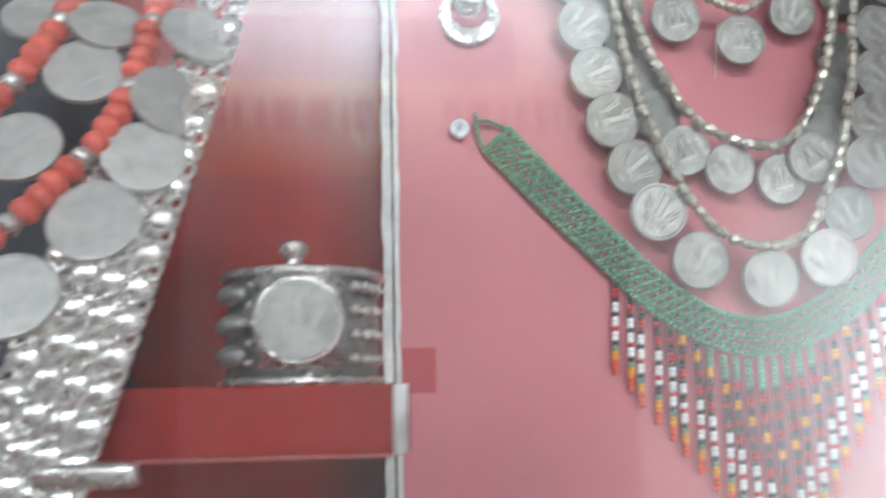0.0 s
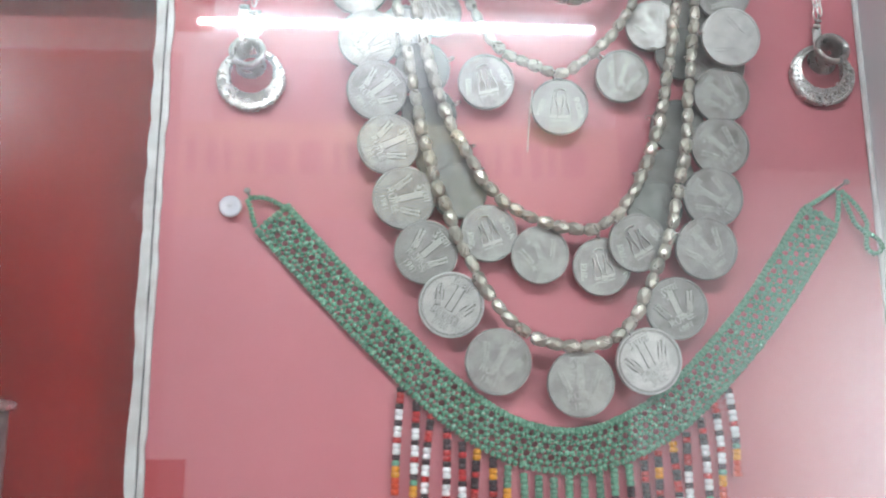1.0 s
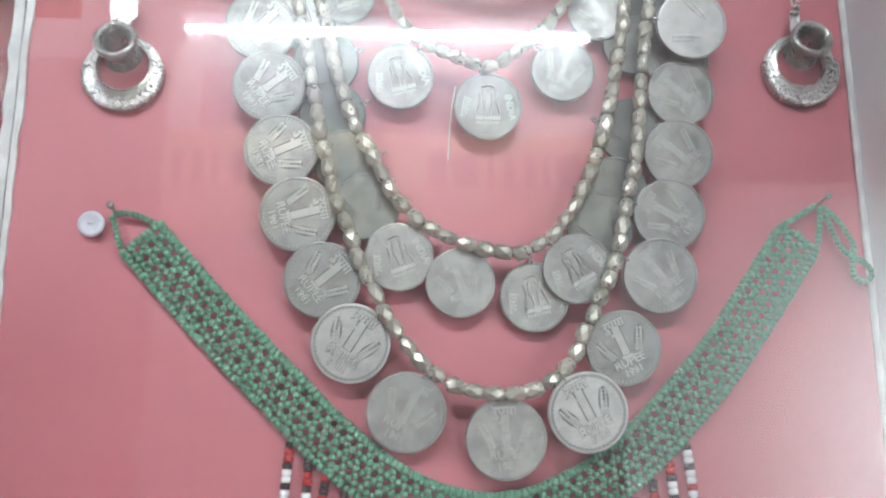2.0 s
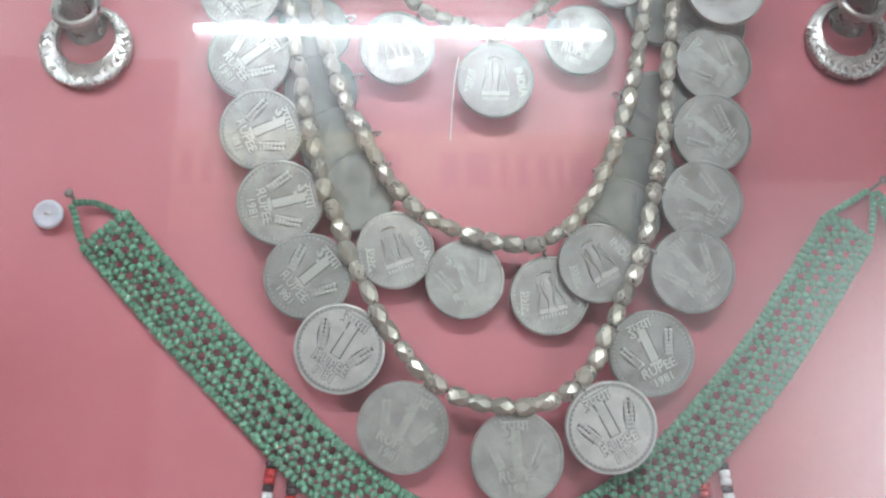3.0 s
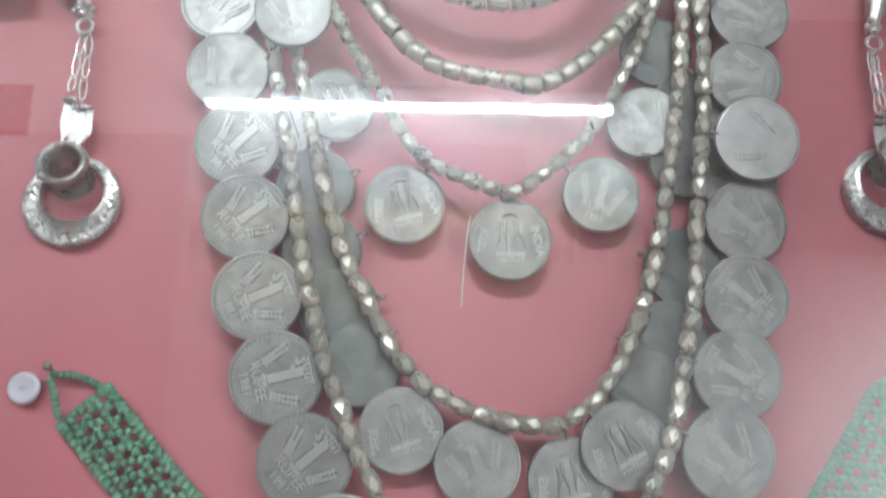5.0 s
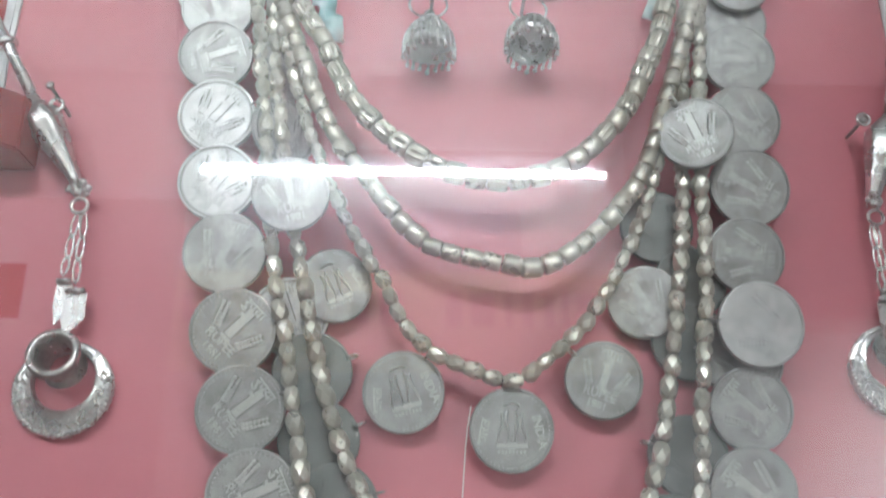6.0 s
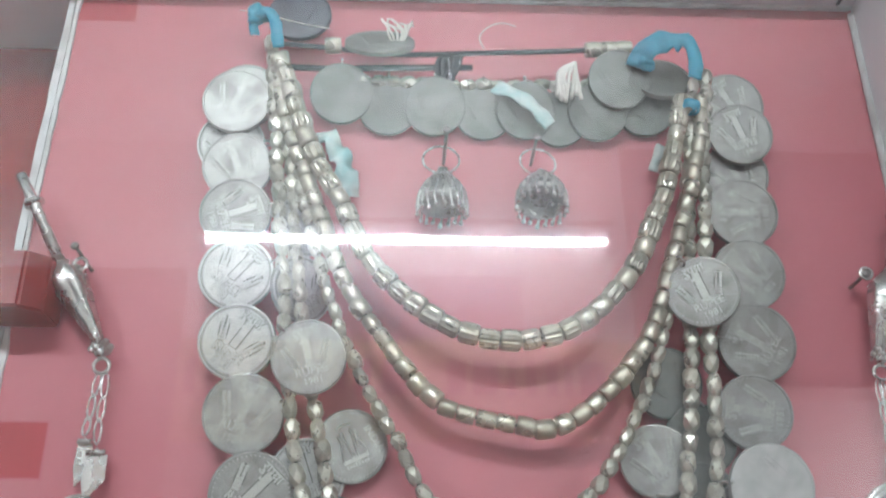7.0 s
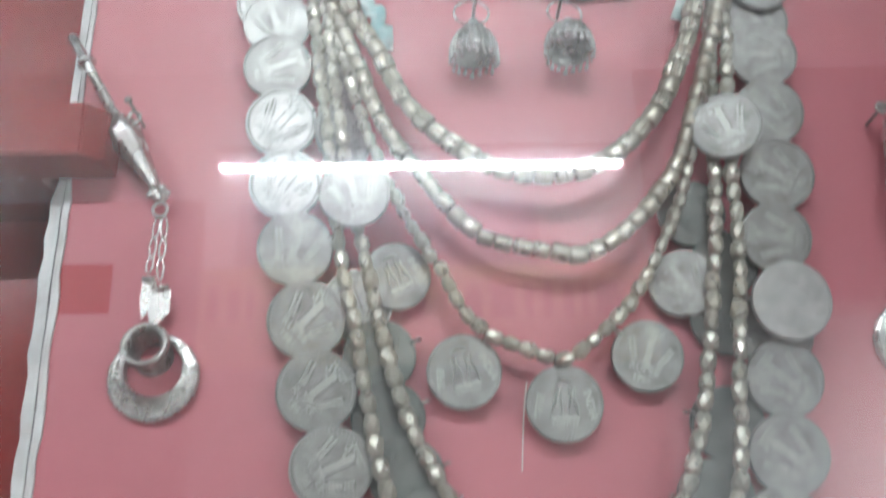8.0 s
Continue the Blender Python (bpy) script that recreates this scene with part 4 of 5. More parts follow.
tape = thing("tape_scrap", (0.114, BOARD, 1.695), "crumpled stained tape scrap beside the thick beads", "tape scrap", "tape scraps")
part("strip", ribbon(bmesh.new(), [(0.1070, 0.5150, 1.7140), (0.1120, 0.5120, 1.7060), (0.1160, 0.5110, 1.6960), (0.1185, 0.5130, 1.6850)], 0.0042, (0.4, -1, 0.1), 0.0004, 0.5), M_PAPER, tape)
tape = thing("tape_scrap", (0.234, BOARD, 1.700), "small stained tape end behind the thick beads", "tape scrap", "tape scraps")
part("strip", ribbon(bmesh.new(), [(0.2360, 0.5140, 1.7100), (0.2335, 0.5130, 1.7040), (0.2315, 0.5140, 1.6985)], 0.0024, (0.3, -1, 0.1), 0.0004, 0.4), M_PAPER, tape)


# ---------------------------------------------------------------- nails
def nail(x, z, dx=0.0, dz=0.010, out=0.020, label="thin steel nail driven into the red board"):
    """A nail that stands out of the board and leans."""
    n = thing("nail", (x, BOARD, z), label, "nail", "nails in the board")
    a, b = Vector((x, BOARD + 0.002, z)), Vector((x + dx, BOARD - out, z + dz))
    part("shank", tube(bmesh.new(), [a, a.lerp(b, 0.5), b], 0.00065, 8), M_STEEL, n)
    part("head", lathe(bmesh.new(), [(0, -0.0004), (0.0014, -0.0004), (0.0015, 0.0002), (0.0009, 0.0006), (0, 0.0006)], 12, along(b, b - a)), M_STEEL, n)


# ---------------------------------------------------------------- hanging bell earrings
def bell_earring(x, z, lean, back):
    """z: the top of the bell. A wire hoop, a domed bell, ribbed skirt and bead fringe."""
    e = thing("bell_earring", (x, BOARD, z + 0.010), "oxidised silver bell earring hanging from a wire hoop", "earring", "bell earrings")
    y = BOARD - 0.013
    hoop = ring_points((x - 0.0005, y + 0.003, z + 0.0068), 0.0068, 28, -10, 8 * lean, 0.93)
    part("hoop", tube(bmesh.new(), hoop, 0.00042, 6, closed=True), M_SILVER, e, "thin bright wire hoop")
    m = pose(x, y, z, -back, 4 * lean, 0) @ Matrix.Diagonal((1.02, 1.02, 1.2, 1))
    part("bell", lathe(bmesh.new(), [(0.0006, 0.0016), (0.0018, 0.0012), (0.0020, 0.0002), (0.0030, -0.0008), (0.0055, -0.0032), (0.0078, -0.0068), (0.0084, -0.0094), (0.0086, -0.0120),
                                     (0.0080, -0.0120), (0.0075, -0.0075), (0.0045, -0.0035), (0.0006, -0.0016)], 28, m), M_SILVER_MID, e)
    for i in range(20):
        a = 2 * math.pi * i / 20
        wob = 0.0006 * math.sin(i * 2.3)
        pts = [m @ Vector((r * math.cos(a + s), r * math.sin(a + s), h)) for r, h, s in ((0.0060, -0.0040, 0), (0.0082, -0.0075, 0.03), (0.0089, -0.0110, -0.03), (0.0088, -0.0142 + wob, 0.05))]
        part("rib", ball(tube(bmesh.new(), smooth_path(pts, 0.0012), 0.00052, 6), pts[-1], 0.0009), M_SILVER, e)
    part("cap", lathe(bmesh.new(), [(0.0034, -0.0008), (0.0040, -0.0016), (0.0034, -0.0022)], 20, m, ripple=lambda a, j: 1 + 0.08 * math.cos(10 * a)), M_SILVER, e)


bell_earring(0.1518, 1.6935, 0.2, 0)
bell_earring(0.1878, 1.6930, 1.0, 17)
nail(0.1525, 1.7040, 0.0005, 0.002, 0.022)
nail(0.1860, 1.7040, 0.0005, 0.003, 0.016)


# ---------------------------------------------------------------- ear plugs on washers
def ear_plug(x, z, lean):
    e = thing("ear_ornament", (x, BOARD, z), "engraved silver ring plate with a flared spool plug", "ear ornament", "ear ornaments")
    R, r, off = 0.0151, 0.0096, 0.0027
    yb, yf = BOARD - 0.0012, BOARD - 0.0036
    bm = bmesh.new()
    n = 72
    loops = []
    for rad, y, o in ((R, yb, 0), (R, yf + 0.0004, 0), (R - 0.0006, yf, 0), (R - 0.0016, yf, 0), (R - 0.0019, yf + 0.0003, 0), (r + 0.0012, yf + 0.0002, off), (r + 0.0004, yf - 0.0003, off), (r, yf + 0.0002, off), (r, yb, off)):
        ring = []
        for i in range(n):
            a = 2 * math.pi * i / n
            k = 1 + (0.022 if i % 2 and rad >= R - 0.0007 and math.sin(a) < 0.35 else 0)
            ring.append(bm.verts.new((x + rad * k * math.cos(a), y, z + o + rad * k * math.sin(a))))
        loops.append(ring)
    for a, b in zip(loops, loops[1:] + [loops[0]]):
        for i in range(n):
            bm.faces.new([a[i], a[(i + 1) % n], b[(i + 1) % n], b[i]])
    bmesh.ops.recalc_face_normals(bm, faces=bm.faces)
    plate = part("ring_plate", bm, M_SILVER, e)
    plate.data.set_sharp_from_angle(angle=radians(40))
    bm = bmesh.new()
    for i in range(19):
        a = radians(160 + 12 * i)
        rr = (R + r) / 2 + 0.0002
        cx, cz = x + rr * math.cos(a), z + off * 0.4 + rr * math.sin(a)
        for s in (-1, 1):
            q = a + s * 0.5 + math.pi / 2
            tube(bm, [(cx, yf - 0.0002, cz), (cx + 0.0011 * math.cos(q), yf - 0.0002, cz + 0.0011 * math.sin(q)), (cx + 0.0022 * math.cos(q + 0.3 * s), yf, cz + 0.0022 * math.sin(q + 0.3 * s))], 0.00033, 5)
    part("engraving", bm, M_SILVER, e, "chased leaf pattern")
    bm = bmesh.new()
    for i in range(34):
        a = radians(170 + 200 * i / 33)
        ball(bm, (x + (R - 0.0004) * math.cos(a), yf, z + (R - 0.0004) * math.sin(a)), 0.0009, seg=7, rings=4)
    part("beaded_rim", bm, M_SILVER, e, "row of small bright grains")
    axis = Vector((0.06 * lean, -1.0, 0.20)).normalized()
    base = Vector((x + 0.001 * lean, BOARD - 0.002, z + 0.0062))
    part("spool", lathe(bmesh.new(), [(0.0062, 0.0), (0.0068, 0.0005), (0.0066, 0.0014), (0.0058, 0.0030), (0.0056, 0.0055), (0.0062, 0.0078), (0.0076, 0.0095), (0.0082, 0.0110), (0.0080, 0.0124), (0.0072, 0.0130), (0.0062, 0.0127),
                                      (0.0054, 0.0115), (0.0048, 0.0080), (0.0047, 0.0050), (0.0050, 0.0)], 32, along(base, axis)), M_SILVER_MID, e, "polished flared tube")


ear_plug(0.0392, 1.562, -0.3)
ear_plug(0.3035, 1.5700, 0.3)


# ---------------------------------------------------------------- hair pins with chains
def hair_pin(mirror, x_axis, slant=1.0, eye_x=0.0270):
    """The hanging pin: tube, twisted drop, granulated knot, link chains and two leaf plates."""
    g = thing("chain_pendant", (x_axis, BOARD, 1.62), "silver drop pendant with link chains and leaf plates", "pendant", "chain pendants")

    def P(x, y, z):
        return Vector((x_axis + mirror * ((x - 0.037) * slant + 0.007), y, z))
    part("tube", tube(bmesh.new(), [P(0.0005, 0.508, 1.690), P(0.006, 0.508, 1.681), P(0.021, 0.509, 1.6545)], 0.0019, 12), M_SILVER, g)
    a, b = P(0.0195, 0.5095, 1.6570), P(0.0370, 0.5120, 1.6275)
    part("drop", lathe(bmesh.new(), [(0, 0), (0.0028, 0.0004), (0.0036, 0.0020), (0.0058, 0.0050), (0.0056, 0.0100), (0.0046, 0.0160), (0.0034, 0.0220), (0.0024, 0.0280), (0.0016, 0.0330), (0, 0.0335)],
                       24, along(a, b - a), ripple=lambda q, j: 1 + 0.10 * math.cos(6 * q + j * 0.5)), M_SILVER, g, "ribbed silver drop")
    bm = bmesh.new()
    for i in range(7):
        q = 2 * math.pi * i / 7
        ball(bm, P(0.0370 + 0.0030 * math.cos(q), 0.5115 - 0.0022 * math.sin(q), 1.6272 + 0.0013 * math.sin(q * 2)), 0.0014)
    ball(bm, P(0.0372, 0.511, 1.6255), 0.0024)
    part("granules", bm, M_SILVER, g)
    part("eye", tube(bmesh.new(), ring_points(P(0.0385, 0.5105, 1.6205), 0.0026, 16), 0.0006, 6, closed=True), M_SILVER, g)

    def link(p, q, w, r=0.0004):
        d = q - p
        s = Vector((d.z, 0, -d.x)).normalized() * w
        pts = [p, p.lerp(q, 0.15) + s * 0.6, p.lerp(q, 0.5) + s * 0.9, p.lerp(q, 0.85) + s * 0.6, q, p.lerp(q, 0.85) - s * 0.6, p.lerp(q, 0.5) - s * 0.9, p.lerp(q, 0.15) - s * 0.6]
        return tube(bmesh.new(), pts, r, 6, closed=True)
    for line in (((0.0375, 1.6185), (0.0365, 1.611), (0.0362, 1.6035), (0.0355, 1.598)), ((0.0395, 1.6185), (0.0400, 1.6105), (0.0395, 1.603), (0.0398, 1.5955))):
        for (x0, z0), (x1, z1) in zip(line, line[1:]):
            part("link", link(P(x0, 0.513, z0 + 0.0006), P(x1, 0.513, z1 - 0.0006), 0.0013), M_SILVER, g)
    for x, z, w, h, y in ((0.0350, 1.5900, 0.0030, 0.0080, 0.5165), (0.0400, 1.5855, 0.0040, 0.0085, 0.5135)):
        bm = bmesh.new()
        prof = [(0.0, h), (w * 0.9, h * 0.75), (w, -h * 0.2), (-w * 0.5, -h), (-w * 0.9, -h * 0.2), (-w * 0.75, h * 0.75)]
        f = [bm.verts.new(P(x + px, y, z + pz)) for px, pz in prof]
        k = [bm.verts.new(P(x + px, y + 0.0008, z + pz)) for px, pz in prof]
        bm.faces.new(f)
        bm.faces.new(k[::-1])
        for i in range(6):
            bm.faces.new([f[i], k[i], k[(i + 1) % 6], f[(i + 1) % 6]])
        bmesh.ops.recalc_face_normals(bm, faces=bm.faces)
        plate = part("leaf_plate", bm, M_SILVER, g, "flat leaf-shaped plate", False)
        part("collar", tube(bmesh.new(), [P(x - w * 0.7, y - 0.0008, z + h * 0.8), P(x + w * 0.8, y - 0.0008, z + h * 0.82)], 0.0010, 6), M_SILVER, g)
    part("side_eye", tube(bmesh.new(), ring_points(P(eye_x, 0.508, 1.6560), 0.0022, 14), 0.0006, 6, closed=True), M_SILVER, g)
    part("collar", lathe(bmesh.new(), [(0.0018, -0.001), (0.0034, -0.0008), (0.0036, 0.0005), (0.0020, 0.001)], 16, along(P(0.0072, 0.508, 1.6790), P(0.021, 0.509, 1.6545) - P(0.006, 0.508, 1.681))), M_SILVER, g)


hair_pin(1, 0.030)
hair_pin(-1, 0.3095, 0.5, 0.0380)
nail(0.0270, 1.6580, -0.0015, 0.003, 0.016)
nail(0.3015, 1.6550, 0.0005, 0.001, 0.012)


# ---------------------------------------------------------------- green beaded necklace
def seed_bead(name, mat, r=0.00142, hole=0.00100):
    return finish(lathe(bmesh.new(), [(r * 0.35, -hole), (r * 0.85, -hole * 0.9), (r, -hole * 0.3), (r, hole * 0.3), (r * 0.85, hole * 0.9), (r * 0.35, hole)], 8), mat, True, name)


def green_necklace():
    g = thing("beaded_necklace", (0.18, BOARD, 1.51), "green netted bead necklace with a many-coloured bead fringe", "necklace")
    center = smooth_path([(0.0510, 0, 1.4975), (0.067, 0, 1.4800), (0.085, 0, 1.4610), (0.103, 0, 1.4430), (0.122, 0, 1.4245), (0.141, 0, 1.4100), (0.160, 0, 1.4010), (0.183, 0, 1.3985),
                          (0.204, 0, 1.4045), (0.2245, 0, 1.4165), (0.2455, 0, 1.4360), (0.2635, 0, 1.4560), (0.2820, 0, 1.4810), (0.2965, 0, 1.5020)], 0.0005)
    n = len(center) - 1

    def at(s, v, y):
        i = min(max(s / 0.0005, 0), n - 1.001)
        k = int(i)
        p = center[k].lerp(center[k + 1], i - k)
        lo, hi = center[max(k - 12, 0)], center[min(k + 13, n)]
        d = (hi - lo).normalized()
        nv = Vector((-d.z, 0, d.x))
        q = p + nv * v
        return Vector((q.x, y, q.z)), d, nv
    total, half, a = n * 0.0005, 0.0080, 0.00500
    rnd = random.Random(11)
    seed = seed_bead("bead", M_GREEN)
    spots = []
    rows = int(2 * half / (a * 0.866)) + 1
    for j in range(-1, rows + 1):
        v = -half + j * a * 0.866 + 0.0004
        for i in range(int(total / a) + 1):
            s = i * a + (a / 2 if j % 2 else 0)
            for ds, dv, ang in ((a / 2, 0, 90), (a / 4, a * 0.433, 150), (-a / 4, a * 0.433, 30)):
                ss, vv = s + ds, v + dv
                if -half <= vv <= half and 0 < ss < total:
                    spots.append((ss, vv, ang))
    m_step = 0.00225
    for i in range(int(total / m_step)):
        for side in (-1, 1):
            spots.append((i * m_step + 0.0005, side * (half + 0.0005), 0))
    for i in range(8):
        for s in (0.0004, total - 0.0014):
            spots.append((s, -half + i * half / 3.5, 90))
    near = sorted(spots, key=lambda q: abs(q[0] - 0.045))
    chosen, rest = near[:300], near[300:]

    def place(q):
        s, v, ang = q
        y = BOARD - 0.0042 - 0.0009 * math.cos(v / half * 1.5) + rnd.uniform(-0.0003, 0.0003)
        p, d, nv = at(s, v + rnd.uniform(-0.00015, 0.00015), y)
        ax = d * math.cos(radians(ang)) + nv * math.sin(radians(ang))
        return along(p, ax + Vector((0, rnd.uniform(-0.25, 0.25), 0)), rnd.uniform(0, 6)) @ Matrix.Diagonal((rnd.uniform(0.92, 1.06),) * 3 + (1,))
    net = bmesh.new()
    for q in rest:
        lathe(net, [(0.00050, -0.00100), (0.00120, -0.00090), (0.00142, -0.00030), (0.00142, 0.00030), (0.00120, 0.00090), (0.00050, 0.00100)], 8, place(q))
    tagged(part("bead_net", net, M_GREEN, g), kind="stuff")
    for q in chosen:
        piece("bead", seed, place(q), g)

    def rope(pts, name="loop"):
        bm = bmesh.new()
        line = smooth_path(pts, 0.00185)
        for p, q in zip(line, line[1:]):
            lathe(bm, [(0.0004, -0.00088), (0.00105, -0.00075), (0.00128, 0), (0.00105, 0.00075), (0.0004, 0.00088)], 7, along((p + q) / 2, q - p))
        part(name, bm, M_GREEN, g)
    y = BOARD - 0.0035
    # loop at the button end
    rope([(0.0560, y, 1.5025), (0.0515, y, 1.5050), (0.0465, y - 0.001, 1.5065), (0.0390, y - 0.001, 1.5062)])
    rope([(0.0440, y, 1.4935), (0.0422, y, 1.4985), (0.0412, y - 0.001, 1.5030), (0.0395, y - 0.001, 1.5062)])
    bm = bmesh.new()
    R = 0.0048
    lathe(bm, [(0, 0.0012), (R * 0.55, 0.0012), (R * 0.66, 0.0018), (R * 0.92, 0.0020), (R, 0.0014), (R, 0.0004), (R * 0.8, 0), (0, 0)], 30, pose(0.0328, BOARD - 0.0030, 1.5025, 90, 0, 0))
    button = part("button", bm, M_BUTTON, g, "white plastic shirt button")
    part("button_thread", tube(bmesh.new(), [(0.0318, BOARD - 0.0046, 1.5025), (0.0328, BOARD - 0.0050, 1.5027), (0.0338, BOARD - 0.0046, 1.5029)], 0.0004, 6), M_THREAD, button)
    # loops at the far end
    rope([(0.2895, y, 1.5055), (0.2975, y, 1.5100), (0.3045, y, 1.5145)])
    rope([(0.3035, y, 1.4990), (0.3050, y, 1.5070), (0.3055, y, 1.5140)])
    rope([(0.3060, y - 0.001, 1.5135), (0.3125, y - 0.001, 1.5065), (0.3170, y - 0.001, 1.4980), (0.3160, y - 0.001, 1.4945), (0.3215, y - 0.001, 1.4905), (0.3228, y - 0.001, 1.4865), (0.3190, y - 0.001, 1.4840), (0.3155, y - 0.001, 1.4870),
          (0.3160, y - 0.001, 1.4930), (0.3115, y - 0.001, 1.4975), (0.3090, y - 0.001, 1.5040), (0.3065, y - 0.001, 1.5110)])
    # the fringe
    mats = [M_RED_BEAD, M_BLACK_BEAD, M_WHITE_BEAD, M_ORANGE_BEAD, M_GREEN, M_SCARLET_BEAD]
    count = 23
    mid = 0.184
    for i in range(count):
        x = 0.1075 + i * (0.2480 - 0.1075) / (count - 1)
        k = min(range(n), key=lambda q: abs(center[q].x - x))
        top = center[k].z - (half + 0.0006) / max(0.55, (center[min(k + 12, n)] - center[max(k - 12, 0)]).normalized().x) * 0.93
        low = 1.384 - 1.24 * (x - 0.106) if x < 0.1863 else 1.392 - 1.69 * (0.250 - x)
        pitch = 0.00232
        many = max(8, int((top - low) / pitch))
        seq = [5, 5, 5, 3, 3, 4, 1, 2, 2, 0, 2, 2, 1, 2, 2, 1, 0, 0, 1, 1, 0, 1, 1, 3, 3, 1, 1, 0, 0, 1, 1, 0, 0, 1, 1, 0, 0, 1, 1, 0, 0, 1, 1, 0, 0, 1, 1, 0, 0, 1]
        seq = [1 if rnd.random() < 0.02 else c for c in seq][:many]
        seq = (seq + [1] * many)[:many]
        if abs(i - 11) < 5:
            for q in range(many - (4 + int(3 * (1 - abs(i - 11) / 5))), many):
                seq[q] = 4
        bm = bmesh.new()
        bow = rnd.uniform(-0.0012, 0.0012)
        lean = rnd.uniform(-0.0012, 0.0012) + (x - mid) * 0.035
        pts = []
        for q in range(many):
            u = 1 - q / many
            pts.append(Vector((x + lean * u + bow * math.sin(u * 3.1), BOARD - 0.0026 - 0.0012 * math.sin(u * 2.5) + rnd.uniform(-0.0002, 0.0002), low + q * pitch)))
        for q in range(many):
            d = pts[min(q + 1, many - 1)] - pts[max(q - 1, 0)]
            lathe(bm, [(0.0005, -0.00115), (0.0015, -0.00108), (0.0018, -0.0004), (0.0018, 0.0004), (0.0015, 0.00108), (0.0005, 0.00115)], 8, along(pts[q], d), seq[q])
        # turning bead at the tip
        lathe(bm, [(0.0003, -0.0007), (0.0009, 0), (0.0003, 0.0007)], 7, along(pts[0] + Vector((0.0011, -0.0003, 0.0002)), (1, 0, 0.4)), 5)
        part("fringe_strand", bm, mats, g)


green_necklace()
nail(0.0412, 1.5062, -0.0008, 0.0022, 0.0085)
nail(0.3050, 1.5140, 0.0015, 0.0020, 0.0095)


# ---------------------------------------------------------------- silver cuff on the step
def silver_cuff():
    cz, front = 1.3962, 0.380
    c = thing("silver_cuff", (-0.0365, 0.402, 1.3757), "heavy old silver cuff with a coin set in front", "bracelet")
    R = 0.026

    def on(u, v, out=0.0):
        a = u / R
        return Vector((-0.0365 + (R + out) * math.sin(a), front + R - (R + out) * math.cos(a), cz + v))

    def plate(u0, u1, v0, v1, out, thick, nu=8):
        bm = bmesh.new()
        rows = []
        for i in range(nu + 1):
            u = u0 + (u1 - u0) * i / nu
            rows.append([bm.verts.new(on(u, v, o)) for v, o in ((v0, out - thick), (v0, out), (v1, out), (v1, out - thick))])
        for a, b in zip(rows, rows[1:]):
            for k in range(4):
                bm.faces.new([a[k], a[(k + 1) % 4], b[(k + 1) % 4], b[k]])
        bm.faces.new(rows[0][::-1])
        bm.faces.new(rows[-1])
        bmesh.ops.recalc_face_normals(bm, faces=bm.faces)
        bmesh.ops.bevel(bm, geom=[e for e in bm.edges if len(e.link_faces) == 2 and e.calc_face_angle(0) > 0.9], offset=0.0008, segments=2, affect="EDGES")
        return bm
    part("body", plate(-0.050, 0.050, -0.0185, 0.0170, 0.0, 0.005, 26), M_SILVER_DARK, c)
    for v in (-0.0190, 0.0165):
        part("rim", tube(bmesh.new(), [on(u * 0.002, v, 0.0006) for u in range(-26, 27)], 0.0016, 8), M_SILVER, c)
    part("setting", plate(-0.0145, 0.0135, -0.0155, 0.0155, 0.0024, 0.003), M_SILVER, c)
    m = pose(-0.0365, front - 0.0045, cz, 90, 0, 0) @ Matrix.Diagonal((0.92, 0.92, 1, 1))
    piece("coin", COINS["worn"], m, c, "worn coin in a collar")
    part("collar", tube(bmesh.new(), ring_points((-0.0365, front - 0.0042, cz), 0.0134, 40), 0.0010, 8, closed=True), M_SILVER, c)
    for i in range(4):
        for j in range(4):
            part("granule", ball(bmesh.new(), on(0.0178 + j * 0.0040, -0.0120 + i * 0.0078, 0.0020), 0.0021, seg=10, rings=6), M_SILVER, c)
    for i in range(3):
        for u0, u1 in ((-0.0300, -0.0170),):
            v = -0.0105 + i * 0.0100
            part("scroll", tube(bmesh.new(), [on(u0 + (u1 - u0) * k / 8, v, 0.0025) for k in range(9)], 0.0032, 10, taper=lambda t: 0.55 + 0.6 * math.sin(math.pi * t)), M_SILVER_DARK, c)
    for i in range(5):
        part("bar", tube(bmesh.new(), [on(-0.0158, -0.013 + i * 0.0062, 0.003), on(-0.0135, -0.013 + i * 0.0062, 0.0036)], 0.0012, 7), M_SILVER, c)
    part("knob", lathe(bmesh.new(), [(0.0042, 0), (0.0030, 0.002), (0.0028, 0.004), (0.0046, 0.0060), (0.0046, 0.0085), (0.0028, 0.0100), (0, 0.0104)], 16, pose(-0.0385, front + 0.004, cz + 0.0165)), M_SILVER, c)
    part("foot", lathe(bmesh.new(), [(0, 0), (0.0030, 0.0002), (0.0036, 0.0015), (0.0028, 0.0040)], 12, pose(-0.0335, front + 0.003, 1.3759)), M_SILVER, c)


silver_cuff()


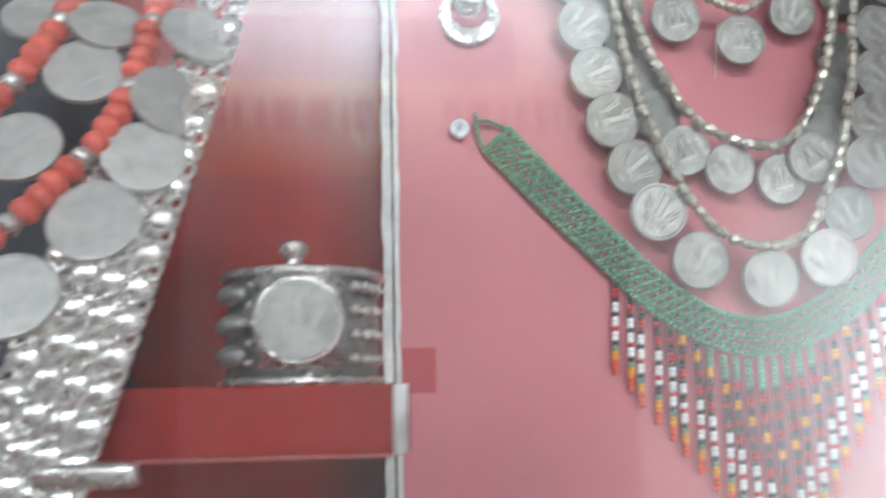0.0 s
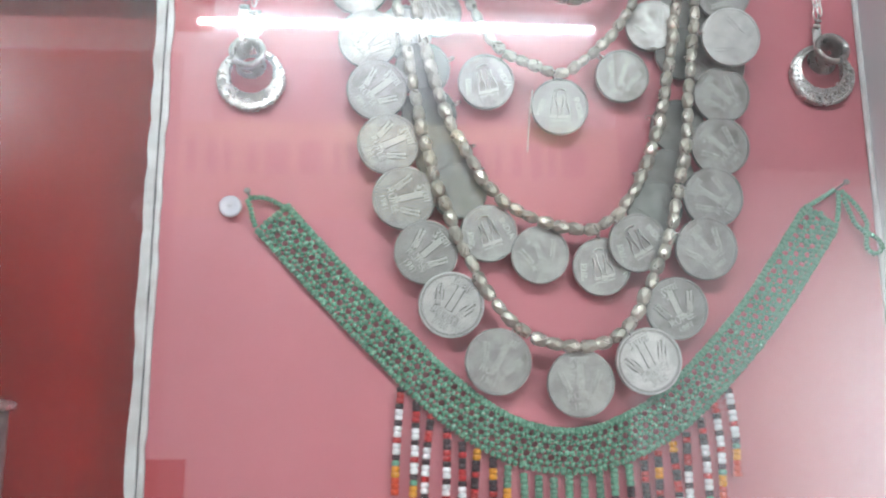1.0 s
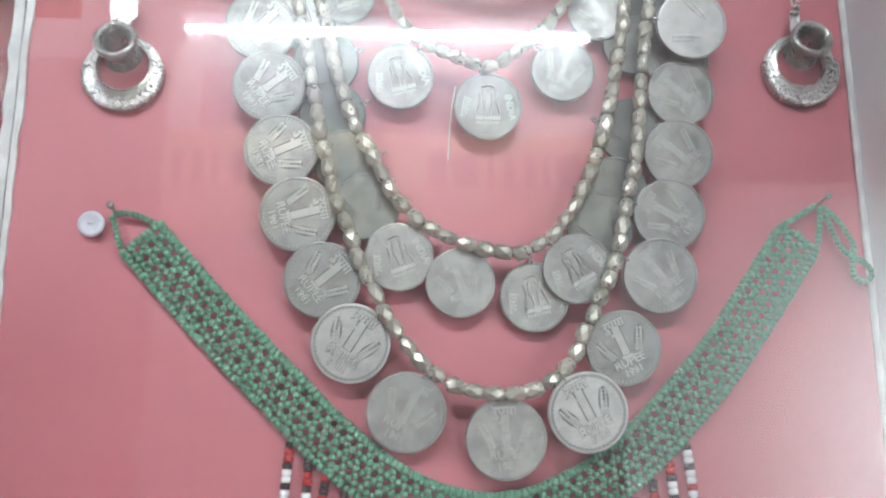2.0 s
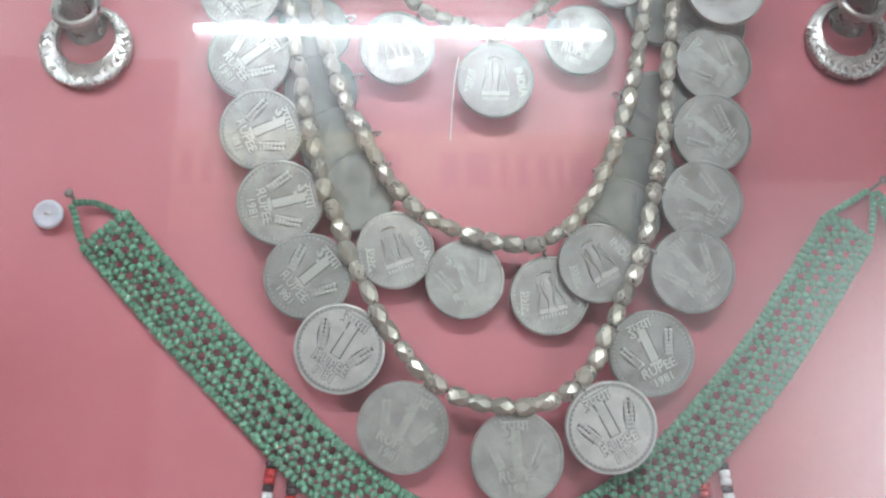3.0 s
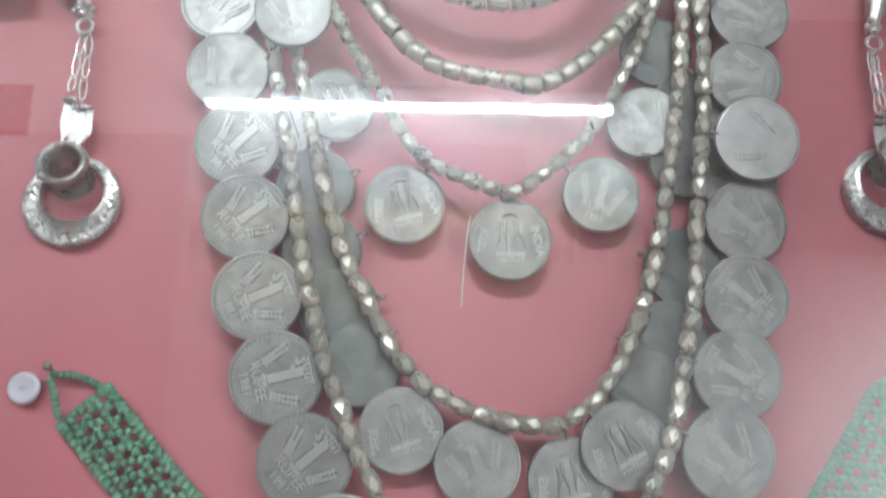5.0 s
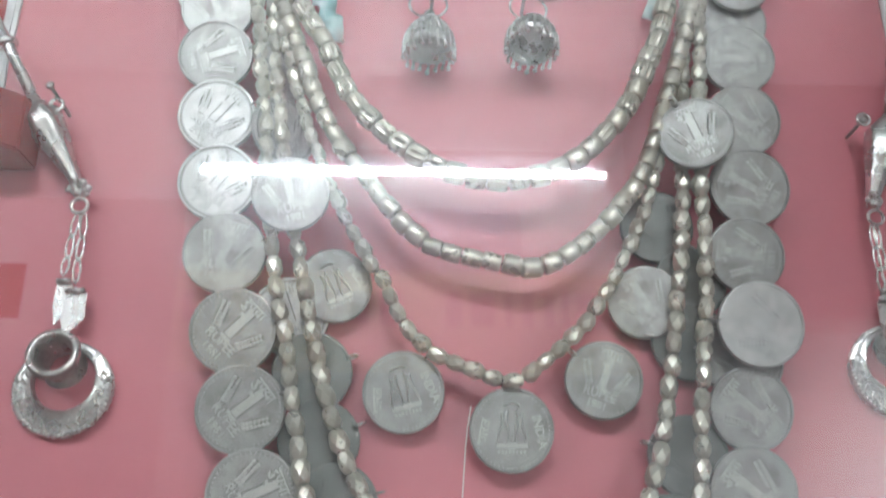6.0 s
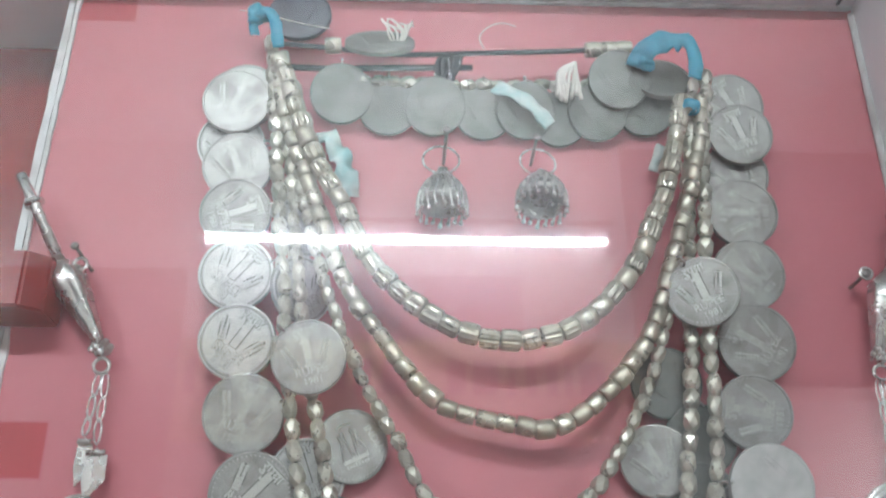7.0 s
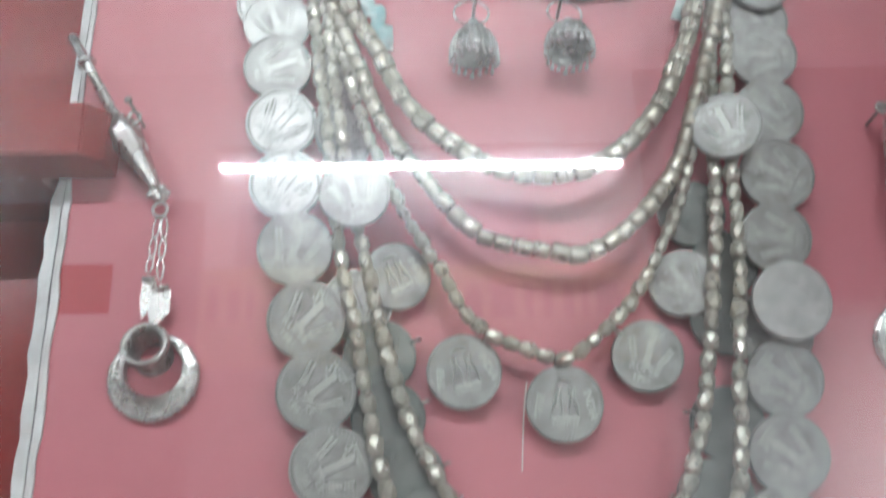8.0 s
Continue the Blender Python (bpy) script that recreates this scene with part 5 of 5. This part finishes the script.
# ---------------------------------------------------------------- collar with coins and coral
def coral_collar():
    bust = thing("display_bust", (-0.235, 0.45, 1.3757), "dark slate cloth display bust on the red step", "display bust")
    bm = bmesh.new()
    lathe(bm, [(0, 0), (0.12, 0.0), (0.115, 0.01), (0.110, 0.06), (0.120, 0.12), (0.115, 0.17), (0.070, 0.21), (0.045, 0.24), (0.042, 0.30), (0, 0.302)], 40,
          Matrix.Translation((-0.245, 0.500, 1.3759)) @ Matrix.Diagonal((1.10, 0.46, 1, 1)))
    part("torso", bm, M_BUST, bust)
    c = thing("coral_collar", (-0.12, 0.40, 1.42), "wide silver chain collar with coins and red coral beads", "necklace")

    def sight_point(x, z, lift=0.0):
        """Fits points to the camera's view; foot comes over the step towards the pane."""
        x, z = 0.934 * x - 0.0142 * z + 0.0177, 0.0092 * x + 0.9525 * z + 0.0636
        # scaled along rays from the camera's first position, to fit its view
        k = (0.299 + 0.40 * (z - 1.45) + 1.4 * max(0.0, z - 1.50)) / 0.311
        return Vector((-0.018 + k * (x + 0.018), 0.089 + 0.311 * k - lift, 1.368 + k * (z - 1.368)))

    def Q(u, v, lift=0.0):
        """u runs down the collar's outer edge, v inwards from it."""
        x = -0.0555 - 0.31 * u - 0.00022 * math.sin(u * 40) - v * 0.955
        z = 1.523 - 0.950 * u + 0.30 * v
        return sight_point(x, z, lift)
    rnd = random.Random(21)
    for row in range(4):
        v = 0.004 + row * 0.0095
        start = 0.0 if row < 2 else 0.085 - 0.004 * row
        bm, studs = bmesh.new(), bmesh.new()
        k = 0
        u = start
        while u < 0.232 - 0.006 * row:
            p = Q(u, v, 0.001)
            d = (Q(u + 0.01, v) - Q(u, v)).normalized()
            s = Vector((d.z, 0, -d.x))
            if k % 2 == 0:
                lathe(studs, [(0, 0.0014), (0.0032, 0.0012), (0.0045, 0.0004), (0.0045, -0.0004), (0, -0.0007)], 14, along(p, (0.05, -1, 0.12)))
                tube(bm, [p + (d * math.cos(q) + s * math.sin(q)) * 0.0052 for q in (2 * math.pi * i / 14 for i in range(14))], 0.0009, 6, closed=True)
            else:
                for w in (-1, 1):
                    ring = [p + s * w * 0.0030 + (d * math.cos(q) * 0.0044 + s * math.sin(q) * 0.0024 + Vector((0, -1, 0)) * math.sin(q) * 0.0012 * w) for q in (2 * math.pi * i / 12 for i in range(12))]
                    tube(bm, ring, 0.0009, 6, closed=True)
                ball(studs, p + Vector((0, -0.0006, 0)), 0.0021)
            u += 0.0064
            k += 1
        ch = part("chain", bm, M_SILVER, c)
        part("studs", studs, M_SILVER, ch, "bright domed studs")
    for x, z, turn, kind, mm in ((-0.074, 1.507, 28, "plain", 27), (-0.084, 1.482, 30, "plain", 27), (-0.093, 1.461, 10, "plain", 27), (-0.110, 1.438, 0, "plain", 29),
                                 (-0.115, 1.493, 5, "plain", 27), (-0.107, 1.511, 15, "plain", 27), (-0.131, 1.513, 10, "plain", 27), (-0.137, 1.465, 0, "plain", 27), (-0.138, 1.412, 0, "plain", 28)):
        p = sight_point(x, z, 0.004)
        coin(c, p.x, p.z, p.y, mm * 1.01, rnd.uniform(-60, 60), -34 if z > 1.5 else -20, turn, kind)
    for line in (((-0.086, 1.522), (-0.0915, 1.508), (-0.0985, 1.484), (-0.1125, 1.462), (-0.138, 1.437), (-0.152, 1.428)), ((-0.118, 1.522), (-0.125, 1.509), (-0.140, 1.487), (-0.155, 1.472))):
        pts = smooth_path([sight_point(x, z, 0.006) for x, z in line], 0.0063)
        for i, (a, b) in enumerate(zip(pts, pts[1:])):
            bm = bmesh.new()
            if i % 5 == 4:
                lathe(bm, [(0.001, -0.0038), (0.0032, -0.0031), (0.0044, 0), (0.0032, 0.0031), (0.001, 0.0038)], 10, along((a + b) / 2, b - a))
                part("spacer", bm, M_SILVER, c, "silver spacer bead")
            else:
                lathe(bm, [(0.001, -0.0036), (0.0038, -0.0030), (0.0050, -0.0006), (0.0048, 0.0015), (0.0033, 0.0031), (0.001, 0.0036)], 10, along((a + b) / 2 + Vector((rnd.uniform(-0.0006, 0.0006), 0, rnd.uniform(-0.0006, 0.0006))), (b - a).normalized() + Vector((rnd.uniform(-0.25, 0.25), 0, rnd.uniform(-0.25, 0.25)))))
                part("coral_bead", bm, M_CORAL, c, "orange-red coral bead")
    part("end_bar", box(bmesh.new(), -0.104, -0.0765, 0.3420, 0.3480, 1.3485, 1.3555, 0.002), M_SILVER, c, "polished silver end bar")


coral_collar()
